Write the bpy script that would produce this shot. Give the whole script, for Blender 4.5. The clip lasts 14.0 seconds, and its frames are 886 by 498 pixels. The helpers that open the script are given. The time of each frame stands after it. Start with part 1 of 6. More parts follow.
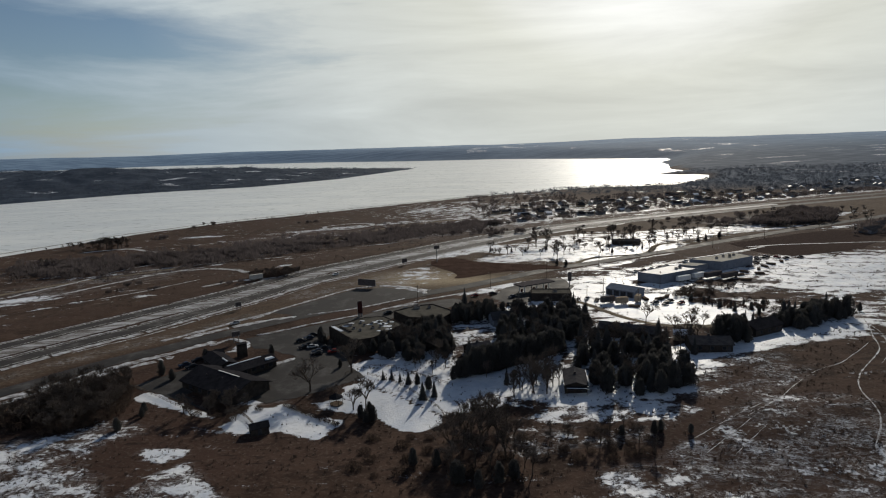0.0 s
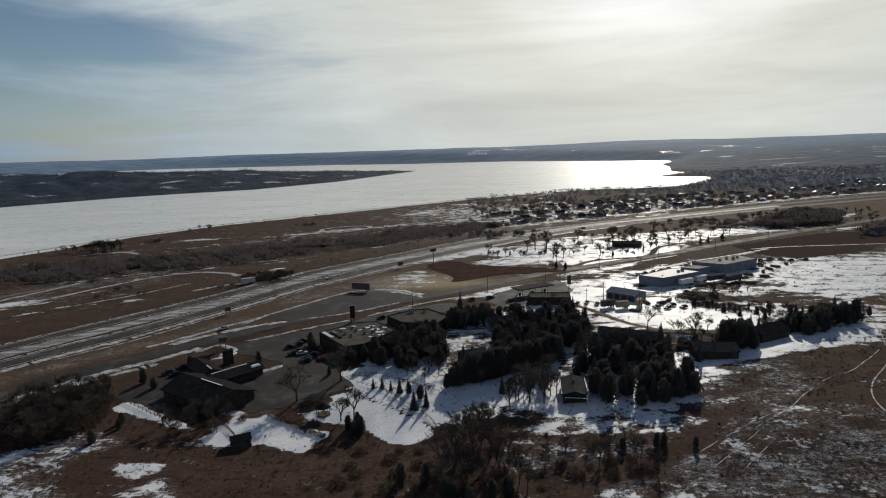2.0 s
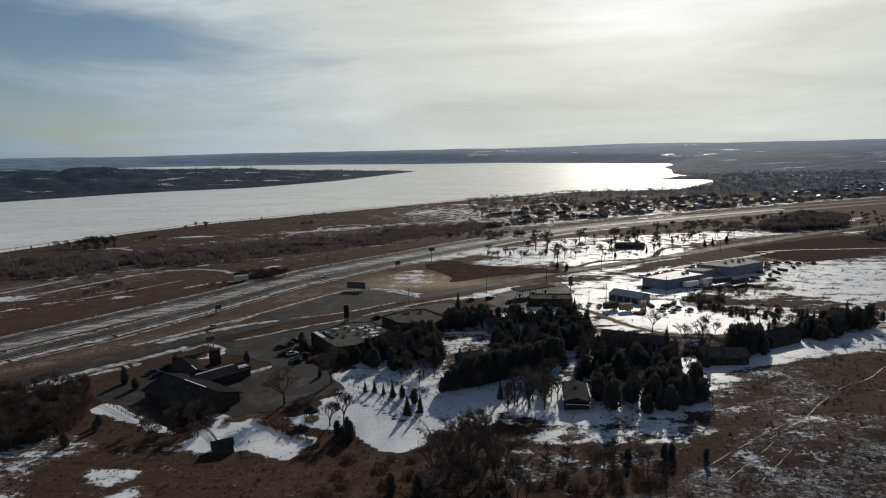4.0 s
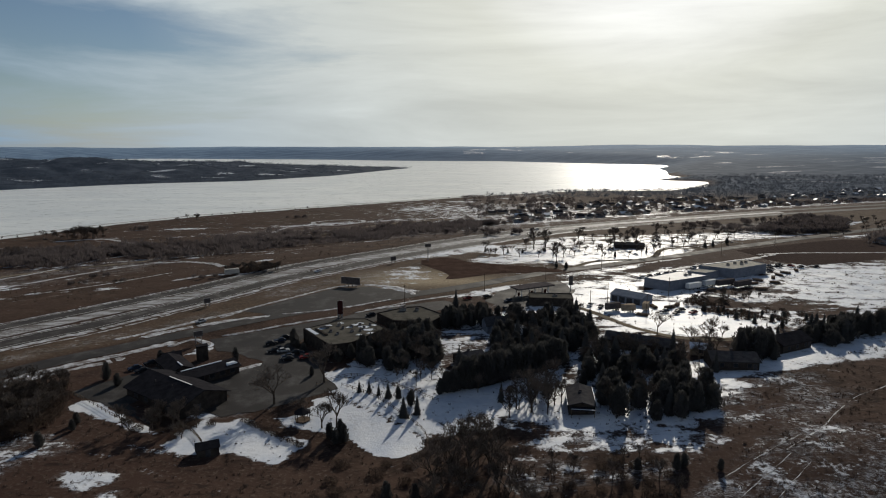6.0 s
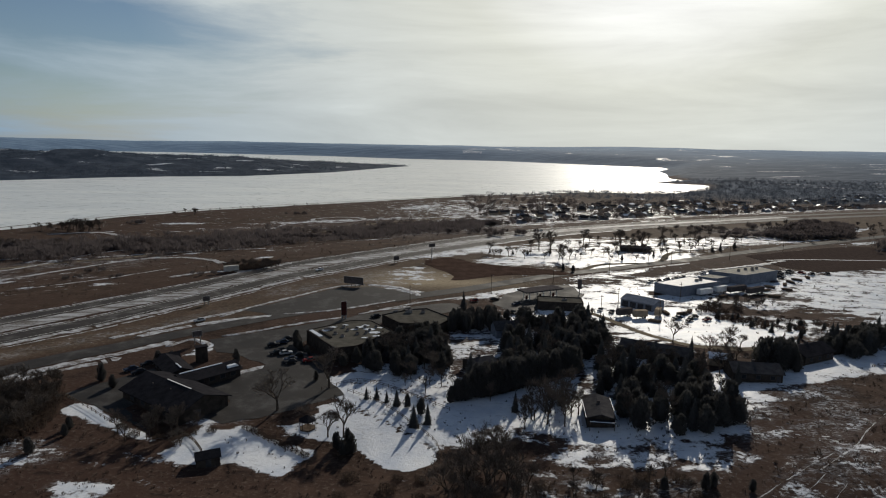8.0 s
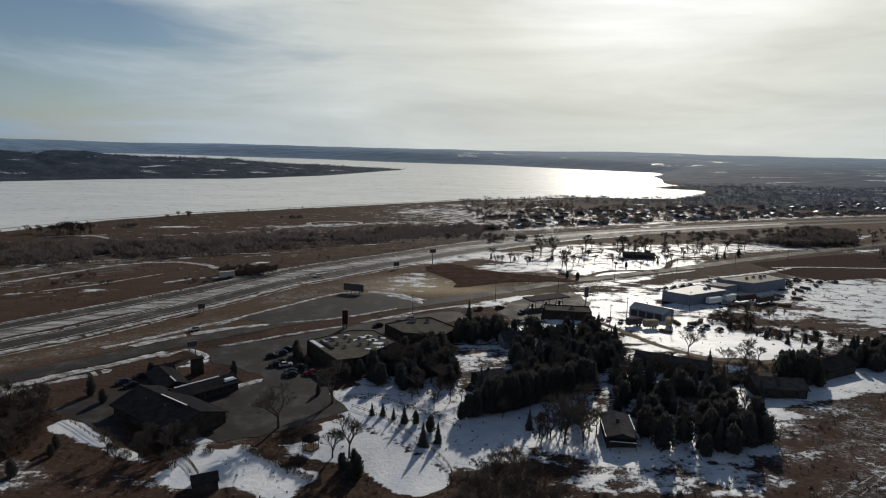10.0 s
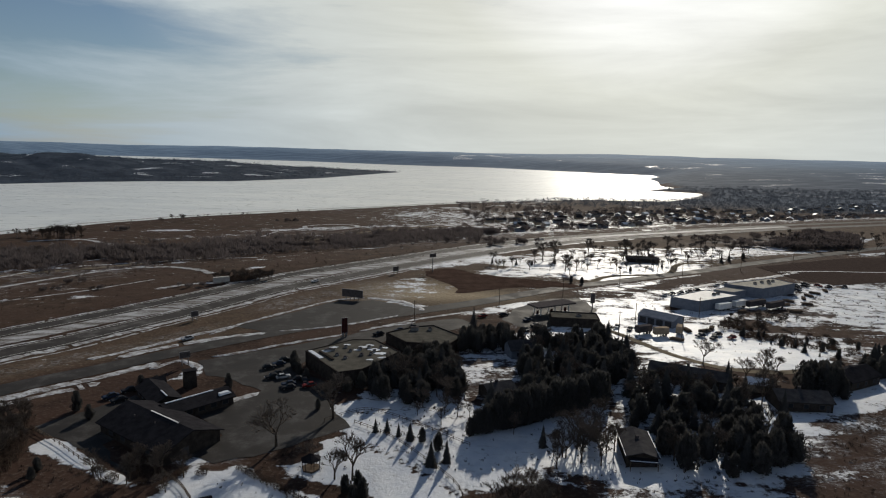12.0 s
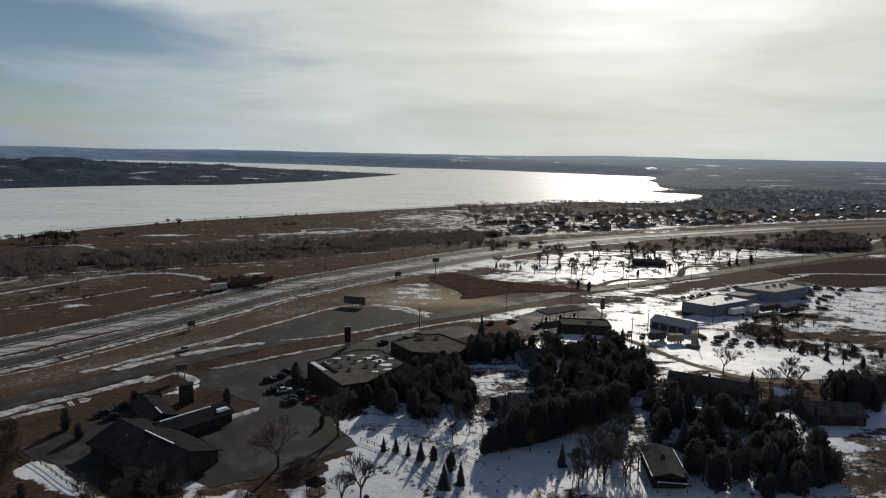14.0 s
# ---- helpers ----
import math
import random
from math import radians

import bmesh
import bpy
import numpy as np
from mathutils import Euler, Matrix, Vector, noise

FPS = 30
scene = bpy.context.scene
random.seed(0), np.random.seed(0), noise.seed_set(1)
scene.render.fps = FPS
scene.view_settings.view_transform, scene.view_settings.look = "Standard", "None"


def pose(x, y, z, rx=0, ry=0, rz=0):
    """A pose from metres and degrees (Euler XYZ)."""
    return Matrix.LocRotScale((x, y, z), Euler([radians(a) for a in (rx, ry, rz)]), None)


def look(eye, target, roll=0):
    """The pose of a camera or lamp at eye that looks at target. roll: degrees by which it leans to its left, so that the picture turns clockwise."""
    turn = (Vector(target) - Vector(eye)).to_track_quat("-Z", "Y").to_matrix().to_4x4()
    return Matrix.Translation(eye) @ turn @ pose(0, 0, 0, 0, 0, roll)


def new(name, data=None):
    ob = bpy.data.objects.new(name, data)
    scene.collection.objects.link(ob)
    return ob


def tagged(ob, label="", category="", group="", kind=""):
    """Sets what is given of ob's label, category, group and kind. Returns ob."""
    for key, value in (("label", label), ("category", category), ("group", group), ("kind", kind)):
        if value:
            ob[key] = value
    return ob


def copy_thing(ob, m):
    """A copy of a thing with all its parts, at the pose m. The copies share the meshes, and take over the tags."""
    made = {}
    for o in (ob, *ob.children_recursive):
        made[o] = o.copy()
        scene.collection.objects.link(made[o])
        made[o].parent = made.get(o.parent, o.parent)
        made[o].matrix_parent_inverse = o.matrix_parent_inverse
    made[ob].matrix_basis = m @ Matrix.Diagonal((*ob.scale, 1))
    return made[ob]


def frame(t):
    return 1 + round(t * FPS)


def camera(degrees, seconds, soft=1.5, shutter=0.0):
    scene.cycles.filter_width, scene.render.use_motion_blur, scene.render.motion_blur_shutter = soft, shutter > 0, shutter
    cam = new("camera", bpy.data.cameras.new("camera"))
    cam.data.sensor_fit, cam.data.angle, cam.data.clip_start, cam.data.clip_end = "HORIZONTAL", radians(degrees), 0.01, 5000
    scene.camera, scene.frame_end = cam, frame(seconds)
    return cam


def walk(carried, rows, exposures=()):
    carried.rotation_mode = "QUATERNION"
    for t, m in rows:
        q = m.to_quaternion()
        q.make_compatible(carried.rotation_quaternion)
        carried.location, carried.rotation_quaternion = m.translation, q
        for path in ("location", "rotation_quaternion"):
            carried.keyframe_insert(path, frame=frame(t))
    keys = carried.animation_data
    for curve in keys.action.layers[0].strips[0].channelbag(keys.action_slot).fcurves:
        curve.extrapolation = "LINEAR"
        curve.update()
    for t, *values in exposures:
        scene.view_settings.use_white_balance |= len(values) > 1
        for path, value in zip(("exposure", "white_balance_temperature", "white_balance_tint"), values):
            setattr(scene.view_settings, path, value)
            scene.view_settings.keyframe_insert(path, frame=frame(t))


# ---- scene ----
cam = camera(72.0, 14.0, soft=1.1)
PATH = [
    (0, (3.33, -11.31, 80.813), (3.359, -9.34, 80.469), -1.8),
    (0.5, (4.13, -9.145, 80.661), (4.158, -7.175, 80.319), -1.9),
    (1, (4.842, -6.96, 80.172), (4.868, -4.989, 79.833), -1.9),
    (1.5, (5.629, -4.864, 79.63), (5.655, -2.893, 79.294), -1.9),
    (2, (6.264, -2.657, 79.182), (6.29, -0.685, 78.847), -1.9),
    (2.5, (6.914, -0.399, 78.638), (6.939, 1.573, 78.304), -1.8),
    (3, (7.408, 1.889, 77.874), (7.432, 3.861, 77.543), -1.6),
    (5.5, (6.132, 13.093, 74.602), (6.173, 15.064, 74.266), -0.5),
    (6, (5.224, 15.105, 74.121), (5.272, 17.076, 73.782), -0.1),
    (6.5, (4.156, 17.124, 73.793), (4.207, 19.094, 73.453), 0.3),
    (7, (2.914, 19.232, 73.673), (2.968, 21.202, 73.332), 0.6),
    (7.5, (1.656, 21.227, 73.612), (1.714, 23.197, 73.27), 0.8),
    (8, (0.423, 23.249, 73.589), (0.483, 25.219, 73.246), 1.0),
    (10.5, (-4.823, 34.53, 73.153), (-4.737, 36.501, 72.825), 1.4),
    (11, (-5.448, 36.86, 72.979), (-5.358, 38.831, 72.652), 1.4),
    (11.5, (-6.353, 39.254, 72.824), (-6.257, 41.225, 72.5), 1.4),
    (12, (-7.023, 41.533, 72.805), (-6.925, 43.505, 72.483), 1.4),
    (12.5, (-7.713, 43.913, 72.67), (-7.614, 45.885, 72.349), 1.4),
    (13, (-8.473, 46.386, 72.389), (-8.371, 48.358, 72.071), 1.4),
    (13.5, (-9.206, 48.441, 72.387), (-9.101, 50.413, 72.071), 1.3),
    (14, (-9.917, 50.717, 72.446), (-9.811, 52.689, 72.132), 1.1),
]
walk(cam, [(t, look(eye, target, roll)) for t, eye, target, roll in PATH])

# ---- light ----
SUN_AZ, SUN_EL = radians(20.0), radians(25.0)  # clockwise from +y
world = bpy.data.worlds.new("sky")
scene.world = world
world.use_nodes = True
wt = world.node_tree
wt.nodes.clear()


def wnode(kind, **values):
    n = wt.nodes.new(kind)
    for k, v in values.items():
        n.inputs[k].default_value = v
    return n


sky = wnode("ShaderNodeTexSky")
sky.sky_type, sky.sun_disc = "NISHITA", False
sky.sun_elevation, sky.sun_rotation = SUN_EL, SUN_AZ
sky.altitude, sky.air_density, sky.dust_density, sky.ozone_density = 300, 1.0, 0.3, 2.5
# a thin veil of cirrus, drawn out across the view, that brightens towards the sun
way = wnode("ShaderNodeTexCoord")
stretch = wnode("ShaderNodeMapping")
stretch.inputs["Rotation"].default_value = (radians(-20), radians(24), radians(24))
stretch.inputs["Scale"].default_value = (1.2, 1.9, 8.5)
veil = wnode("ShaderNodeTexNoise", Scale=1.7, Detail=9.0, Roughness=0.58, Distortion=0.5)
fade = wnode("ShaderNodeMapRange")
fade.inputs["From Min"].default_value, fade.inputs["From Max"].default_value = 0.36, 0.70
fade.inputs["To Min"].default_value, fade.inputs["To Max"].default_value = -0.35, 0.55
aim = wnode("ShaderNodeVectorMath")
aim.operation = "DOT_PRODUCT"
aim.inputs[1].default_value = (math.sin(SUN_AZ) * math.cos(SUN_EL), math.cos(SUN_AZ) * math.cos(SUN_EL), math.sin(SUN_EL))
veil_light = wnode("ShaderNodeValToRGB")
ramp = veil_light.color_ramp
ramp.interpolation = "LINEAR"
for spot, colour in ((0.0, (0.13, 0.175, 0.26)), (0.45, (0.085, 0.128, 0.215)), (0.66, (0.062, 0.102, 0.18)), (0.77, (0.22, 0.30, 0.38)), (0.87, (0.40, 0.455, 0.48)), (0.94, (0.54, 0.565, 0.54)), (0.97, (0.63, 0.64, 0.58)), (1.0, (0.78, 0.76, 0.68))):
    stop = ramp.elements[0] if spot == 0 else ramp.elements[1] if spot == 1 else ramp.elements.new(spot)
    stop.color = (*colour, 1)
spread = wnode("ShaderNodeMapRange")
spread.inputs["From Min"].default_value, spread.inputs["From Max"].default_value = 0.62, 0.94
spread.inputs["To Min"].default_value, spread.inputs["To Max"].default_value = 0.0, 1.3
low = wnode("ShaderNodeSeparateXYZ")
haze = wnode("ShaderNodeMapRange")
haze.inputs["From Min"].default_value, haze.inputs["From Max"].default_value = 0.0, 0.13
haze.inputs["To Min"].default_value, haze.inputs["To Max"].default_value = 0.8, 0.0
turn = wnode("ShaderNodeMapRange")
turn.inputs["From Min"].default_value, turn.inputs["From Max"].default_value = -1.0, 1.0
cover = wnode("ShaderNodeMath")
cover.operation = "ADD"
cover2 = wnode("ShaderNodeMath")
cover2.operation, cover2.use_clamp = "ADD", True
# unseen part of the veil, away from the sun, added to lift the shadows
behind = wnode("ShaderNodeMapRange")
behind.inputs["From Min"].default_value, behind.inputs["From Max"].default_value = -0.2, 0.45
behind.inputs["To Min"].default_value, behind.inputs["To Max"].default_value = 0.75, 0.0
cover3 = wnode("ShaderNodeMath")
cover3.operation = "ADD"
boost = wnode("ShaderNodeVectorMath")
boost.operation = "SCALE"
streak = wnode("ShaderNodeMapRange")
streak.inputs["From Min"].default_value, streak.inputs["From Max"].default_value = 0.32, 0.70
streak.inputs["To Min"].default_value, streak.inputs["To Max"].default_value = 20.0, 26.5
# the veil thins out high up, where the sky is a deep winter blue
lift = wnode("ShaderNodeValToRGB")
for n, (spot, colour) in enumerate(((0.27, (1.0, 1.0, 1.0)), (0.40, (0.42, 0.51, 0.68)), (0.58, (0.17, 0.235, 0.38)))):
    stop = lift.color_ramp.elements[n] if n < 2 else lift.color_ramp.elements.new(spot)
    stop.position, stop.color = spot, (*colour, 1)
thick = wnode("ShaderNodeVectorMath")
thick.operation = "MULTIPLY"
mixer = wnode("ShaderNodeMix")
mixer.data_type = "RGBA"
back = wnode("ShaderNodeBackground", Strength=0.05)
out = wnode("ShaderNodeOutputWorld")
link = wt.links.new
link(way.outputs["Generated"], stretch.inputs["Vector"])
link(stretch.outputs["Vector"], veil.inputs["Vector"])
link(veil.outputs["Fac"], fade.inputs["Value"])
link(way.outputs["Generated"], aim.inputs[0])
link(way.outputs["Generated"], low.inputs[0])
link(low.outputs["Z"], haze.inputs["Value"])
link(aim.outputs["Value"], turn.inputs["Value"])
link(turn.outputs["Result"], veil_light.inputs["Fac"])
link(aim.outputs["Value"], spread.inputs["Value"])
link(spread.outputs["Result"], cover.inputs[0])
link(fade.outputs["Result"], cover.inputs[1])
link(cover.outputs[0], cover2.inputs[0])
link(aim.outputs["Value"], behind.inputs["Value"])
link(haze.outputs["Result"], cover3.inputs[0])
link(behind.outputs["Result"], cover3.inputs[1])
link(cover3.outputs[0], cover2.inputs[1])
link(cover2.outputs[0], mixer.inputs["Factor"])
link(sky.outputs["Color"], mixer.inputs["A"])
link(veil_light.outputs["Color"], boost.inputs[0])
link(veil.outputs["Fac"], streak.inputs["Value"])
link(streak.outputs["Result"], boost.inputs["Scale"])
link(low.outputs["Z"], lift.inputs["Fac"])
link(boost.outputs["Vector"], thick.inputs[0])
link(lift.outputs["Color"], thick.inputs[1])
link(thick.outputs["Vector"], mixer.inputs["B"])
link(mixer.outputs["Result"], back.inputs["Color"])
link(back.outputs["Background"], out.inputs["Surface"])

sun = new("sun", bpy.data.lights.new("sun", "SUN"))
sun.data.energy, sun.data.angle, sun.data.color = 3.9, radians(0.9), (1.0, 0.92, 0.79)
sun.matrix_world = look((0, 0, 0), (-math.sin(SUN_AZ) * math.cos(SUN_EL), -math.cos(SUN_AZ) * math.cos(SUN_EL), -math.sin(SUN_EL)))
scene.view_settings.exposure = 0.0
# ---- lie of the land ----
LAKE = -14.0


def smooth(a, b, v):
    s = np.clip((v - a) / (b - a), 0, 1)
    return s * s * (3 - 2 * s)


def polyline(pts, x, y):
    """Distance of (x, y) from a line of points, signed: positive on its left-hand side."""
    best, side = np.full(np.shape(x), 1e9), np.ones(np.shape(x))
    for (ax, ay), (bx, by) in zip(pts, pts[1:]):
        dx, dy = bx - ax, by - ay
        s = np.clip(((x - ax) * dx + (y - ay) * dy) / (dx * dx + dy * dy), 0, 1)
        d = np.hypot(x - ax - s * dx, y - ay - s * dy)
        cross = dx * (y - ay) - dy * (x - ax)
        near = d < best
        best, side = np.where(near, d, best), np.where(near, np.sign(cross), side)
    return best * side


NEAR_SHORE = ((-2200, -2600), (-640, 180), (-413, 572), (-345, 700), (-268, 787), (-170, 860), (37, 1020), (140, 1085), (294, 1165),
              (452, 1160), (590, 1290), (660, 1440), (575, 1490), (560, 1520), (690, 1640), (690, 1730), (800, 1990), (860, 2200), (1000, 2420), (1050, 2600),
              (865, 2760), (417, 3270), (-68, 3400), (-560, 3740), (-1000, 3880), (-1450, 4050), (-1750, 4120), (-2150, 3980), (-2550, 3720), (-3400, 3500), (-7000, 4400))
PENINSULA = ((-6000, 3300), (-2000, 3260), (-1300, 3000), (-600, 2720), (-45, 2340), (-110, 2180), (-262, 1760), (-437, 1520), (-600, 1450),
             (-685, 1395), (-857, 1215), (-1100, 900), (-2600, -1500))


def wave(x, y, size, seed):
    """A smooth, uneven swell between -1 and 1."""
    out = 0
    for n in range(5):
        a = seed * 1.7 + n * 2.4
        k = 6.283 / (size * (0.7 + 0.35 * n))
        out = out + np.sin((x * math.cos(a) + y * math.sin(a)) * k + seed * 3.1 + n * n) / (1 + 0.5 * n)
    return out / 2.6


def height(x, y):
    """The ground's height over the plain by the road."""
    x, y = np.asarray(x, float), np.asarray(y, float)
    shore = -polyline(NEAR_SHORE, x, y)
    pen = -polyline(PENINSULA, x, y)
    road = polyline(((-900, -600), (-174, 262), (-70, 398), (70, 524), (250, 612), (560, 735), (1500, 1000)), x, y)
    plain = -10.0 * smooth(12, 150, road) - 1.5 * smooth(150, 320, road)
    plain = plain + 4.5 * smooth(15, 115, x) * smooth(110, 150, y) * (1 - smooth(225, 275, y))
    plain = plain - 2.5 * np.exp(-(((x + 20) / 42) ** 2 + ((y - 160) / 24) ** 2))
    plain = plain + 0.35 * wave(x, y, 60, 3) * (1 - smooth(-40, -8, road) * (1 - smooth(12, 40, road)))
    far = smooth(1150, 4700, np.hypot(x, y))
    hills = far * (64 + 9 * wave(x, y, 1500, 5)) + smooth(1500, 3000, np.hypot(x, y)) * 2.5 * wave(x, y, 420, 8)
    hills = hills + smooth(500, 1500, x) * smooth(900, 2200, y) * 6
    soft = 12 + 0.055 * np.maximum(np.hypot(x, y) - 1300, 0)
    mainland = LAKE - 3 + (plain + hills - LAKE + 3) * smooth(-soft, 1.8 * soft, shore)
    hill2 = 29 * smooth(20, 480, pen) * (0.75 + 0.25 * wave(x, y, 700, 2)) * (0.35 + 0.65 * smooth(100, -900, x)) + 7 * wave(x, y, 150, 6) * smooth(30, 200, pen)
    hill2 = hill2 + 30 * np.exp(-((x + 960) / 150) ** 2 - ((y - 1790) / 190) ** 2)
    island = LAKE - 3 + (6 + np.maximum(hill2, 0)) * smooth(-12, 25, pen)
    out = np.maximum(mainland, island)
    return np.maximum(out, LAKE - 3)

# ---- materials ----
def material(name, build, rough=0.9, metal=0.0, spec=0.0):
    """A node material. build(nodes helper) returns the colour socket (or a tuple) and, if it likes, a bump height socket."""
    m = bpy.data.materials.new(name)
    m.use_nodes = True
    t = m.node_tree
    b = t.nodes["Principled BSDF"]
    b.inputs["Roughness"].default_value, b.inputs["Metallic"].default_value = rough, metal
    b.inputs["Specular IOR Level"].default_value = spec
    k = Nodes(t, b)
    colour = build(k)
    if isinstance(colour, tuple):
        b.inputs["Base Color"].default_value = (*colour, 1)
    else:
        t.links.new(colour, b.inputs["Base Color"])
    return m


class Nodes:
    def __init__(self, tree, bsdf):
        self.t, self.b = tree, bsdf
        self.space = tree.nodes.new("ShaderNodeTexCoord").outputs["Object"]
        self.world = tree.nodes.new("ShaderNodeNewGeometry").outputs["Position"]

    def put(self, value, socket):
        if hasattr(value, "is_output"):
            self.t.links.new(value, socket)
        elif isinstance(value, tuple) and len(value) == 3 and len(socket.default_value) == 4:
            socket.default_value = (*value, 1)
        else:
            socket.default_value = value

    def noise(self, scale, detail=4.0, rough=0.55, at=None, squash=None, distort=0.0):
        n = self.t.nodes.new("ShaderNodeTexNoise")
        n.inputs["Scale"].default_value, n.inputs["Detail"].default_value, n.inputs["Roughness"].default_value = scale, detail, rough
        n.inputs["Distortion"].default_value = distort
        at = at or self.world
        if squash:
            m = self.t.nodes.new("ShaderNodeMapping")
            m.inputs["Scale"].default_value = squash[:3]
            m.inputs["Rotation"].default_value = (0, 0, radians(squash[3]))
            self.t.links.new(at, m.inputs["Vector"])
            at = m.outputs["Vector"]
        self.t.links.new(at, n.inputs["Vector"])
        return n.outputs["Fac"]

    def spread(self, value, a, b, lo=0.0, hi=1.0):
        n = self.t.nodes.new("ShaderNodeMapRange")
        n.interpolation_type = "SMOOTHSTEP"
        for key, v in (("Value", value), ("From Min", a), ("From Max", b), ("To Min", lo), ("To Max", hi)):
            self.put(v, n.inputs[key])
        return n.outputs["Result"]

    def math(self, op, a, b=0.0):
        n = self.t.nodes.new("ShaderNodeMath")
        n.operation = op
        self.put(a, n.inputs[0])
        self.put(b, n.inputs[1])
        return n.outputs[0]

    def mix(self, f, a, b):
        n = self.t.nodes.new("ShaderNodeMix")
        n.data_type = "RGBA"
        self.put(f, n.inputs["Factor"])
        self.put(a, n.inputs["A"])
        self.put(b, n.inputs["B"])
        return n.outputs["Result"]

    def attribute(self, name):
        n = self.t.nodes.new("ShaderNodeAttribute")
        n.attribute_name = name
        return n.outputs["Fac"]

    def chance(self):
        return self.t.nodes.new("ShaderNodeObjectInfo").outputs["Random"]

    def island(self):
        return self.t.nodes.new("ShaderNodeNewGeometry").outputs["Random Per Island"]

    def bump(self, value, depth, far=1.0):
        n = self.t.nodes.new("ShaderNodeBump")
        n.inputs["Strength"].default_value, n.inputs["Distance"].default_value = far, depth
        self.t.links.new(value, n.inputs["Height"])
        self.t.links.new(n.outputs["Normal"], self.b.inputs["Normal"])

    def rough(self, value):
        self.t.links.new(value, self.b.inputs["Roughness"])


def ground_look(k):
    big, mid, fine = k.noise(0.018, 5), k.noise(0.11, 6, 0.6), k.noise(0.9, 5, 0.65)
    # dead grass, bare scrub and damp soil
    grass = k.mix(k.spread(mid, 0.35, 0.65), (0.027, 0.0172, 0.0135), (0.059, 0.0375, 0.028))
    grass = k.mix(k.spread(big, 0.42, 0.62), grass, (0.046, 0.0285, 0.0225))
    grass = k.mix(k.spread(fine, 0.5, 0.72), grass, (0.080, 0.060, 0.047))
    grass = k.mix(k.spread(k.noise(0.16, 8, 0.72, squash=(1.0, 2.2, 1.0, 30), distort=0.6), 0.52, 0.66, 0.0, 0.75), grass, (0.019, 0.0135, 0.0115))
    grass = k.mix(k.attribute("straw"), grass, k.mix(k.spread(fine, 0.3, 0.7), (0.17, 0.135, 0.09), (0.33, 0.27, 0.185)))
    # far woods and hills: distance haze is put into these bluer, paler colours
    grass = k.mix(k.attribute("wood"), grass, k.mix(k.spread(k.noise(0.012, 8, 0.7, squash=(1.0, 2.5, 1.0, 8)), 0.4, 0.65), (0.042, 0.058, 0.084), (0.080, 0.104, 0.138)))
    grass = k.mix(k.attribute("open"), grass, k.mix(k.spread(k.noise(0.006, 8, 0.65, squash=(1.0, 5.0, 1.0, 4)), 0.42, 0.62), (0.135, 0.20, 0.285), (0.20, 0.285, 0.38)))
    # peninsula: blue of the hazy air is put into its dark ground colour
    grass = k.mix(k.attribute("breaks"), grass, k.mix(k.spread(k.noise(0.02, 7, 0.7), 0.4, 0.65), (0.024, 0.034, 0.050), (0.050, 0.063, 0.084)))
    snow = k.mix(k.spread(mid, 0.3, 0.7), (0.44, 0.48, 0.54), (0.62, 0.635, 0.65))
    snow = k.mix(k.spread(k.noise(0.35, 7, 0.7, squash=(1.0, 1.6, 1.0, 30)), 0.52, 0.72, 0.0, 0.55), snow, (0.30, 0.30, 0.31))
    drift = k.spread(k.noise(0.085, 9, 0.68, squash=(1.0, 1.7, 1.0, 20)), 0.30, 0.70, -0.45, 0.45)
    speck = k.spread(k.noise(0.75, 7, 0.7), 0.30, 0.70, -0.2, 0.2)
    cover = k.math("ADD", k.attribute("snow"), k.math("ADD", k.math("MULTIPLY", drift, 0.95), speck))
    cover = k.spread(cover, 0.38, 0.70)
    # thin wind-blown snow in long streaks between the grass
    thin = k.math("MULTIPLY", k.spread(k.noise(0.45, 11, 0.8, squash=(1.0, 1.9, 1.0, 38), distort=1.2), 0.45, 0.66, 0.0, 0.8), k.spread(k.noise(0.05, 7, 0.68, squash=(1.0, 1.8, 1.0, 30), distort=1.0), 0.40, 0.62))
    cover = k.math("MAXIMUM", cover, k.math("MULTIPLY", thin, k.attribute("dust")))
    k.bump(k.math("ADD", k.math("MULTIPLY", fine, 0.8), k.math("MULTIPLY", cover, 0.5)), 0.35, 0.7)
    k.rough(k.spread(cover, 0, 1, 0.9, 0.45))
    k.t.links.new(k.spread(cover, 0, 1, 0.02, 0.055), k.b.inputs["Specular IOR Level"])
    return k.mix(cover, grass, snow)


def leafless(k, dark, light, through_light=0.5):
    """Sheaves of twigs: light comes through them as well as off them."""
    f = k.math("ADD", k.math("MULTIPLY", k.noise(0.02, 5, 0.6), 0.6), k.math("ADD", k.math("MULTIPLY", k.island(), 0.35), k.math("MULTIPLY", k.chance(), 0.15)))
    colour = k.mix(k.spread(f, 0.3, 0.8), dark, light)
    clear = k.t.nodes.new("ShaderNodeBsdfTranslucent")
    k.t.links.new(colour, clear.inputs["Color"])
    both = k.t.nodes.new("ShaderNodeMixShader")
    both.inputs["Fac"].default_value = through_light
    k.t.links.new(k.b.outputs["BSDF"], both.inputs[1])
    k.t.links.new(clear.outputs["BSDF"], both.inputs[2])
    k.t.links.new(both.outputs["Shader"], k.t.nodes["Material Output"].inputs["Surface"])
    return colour


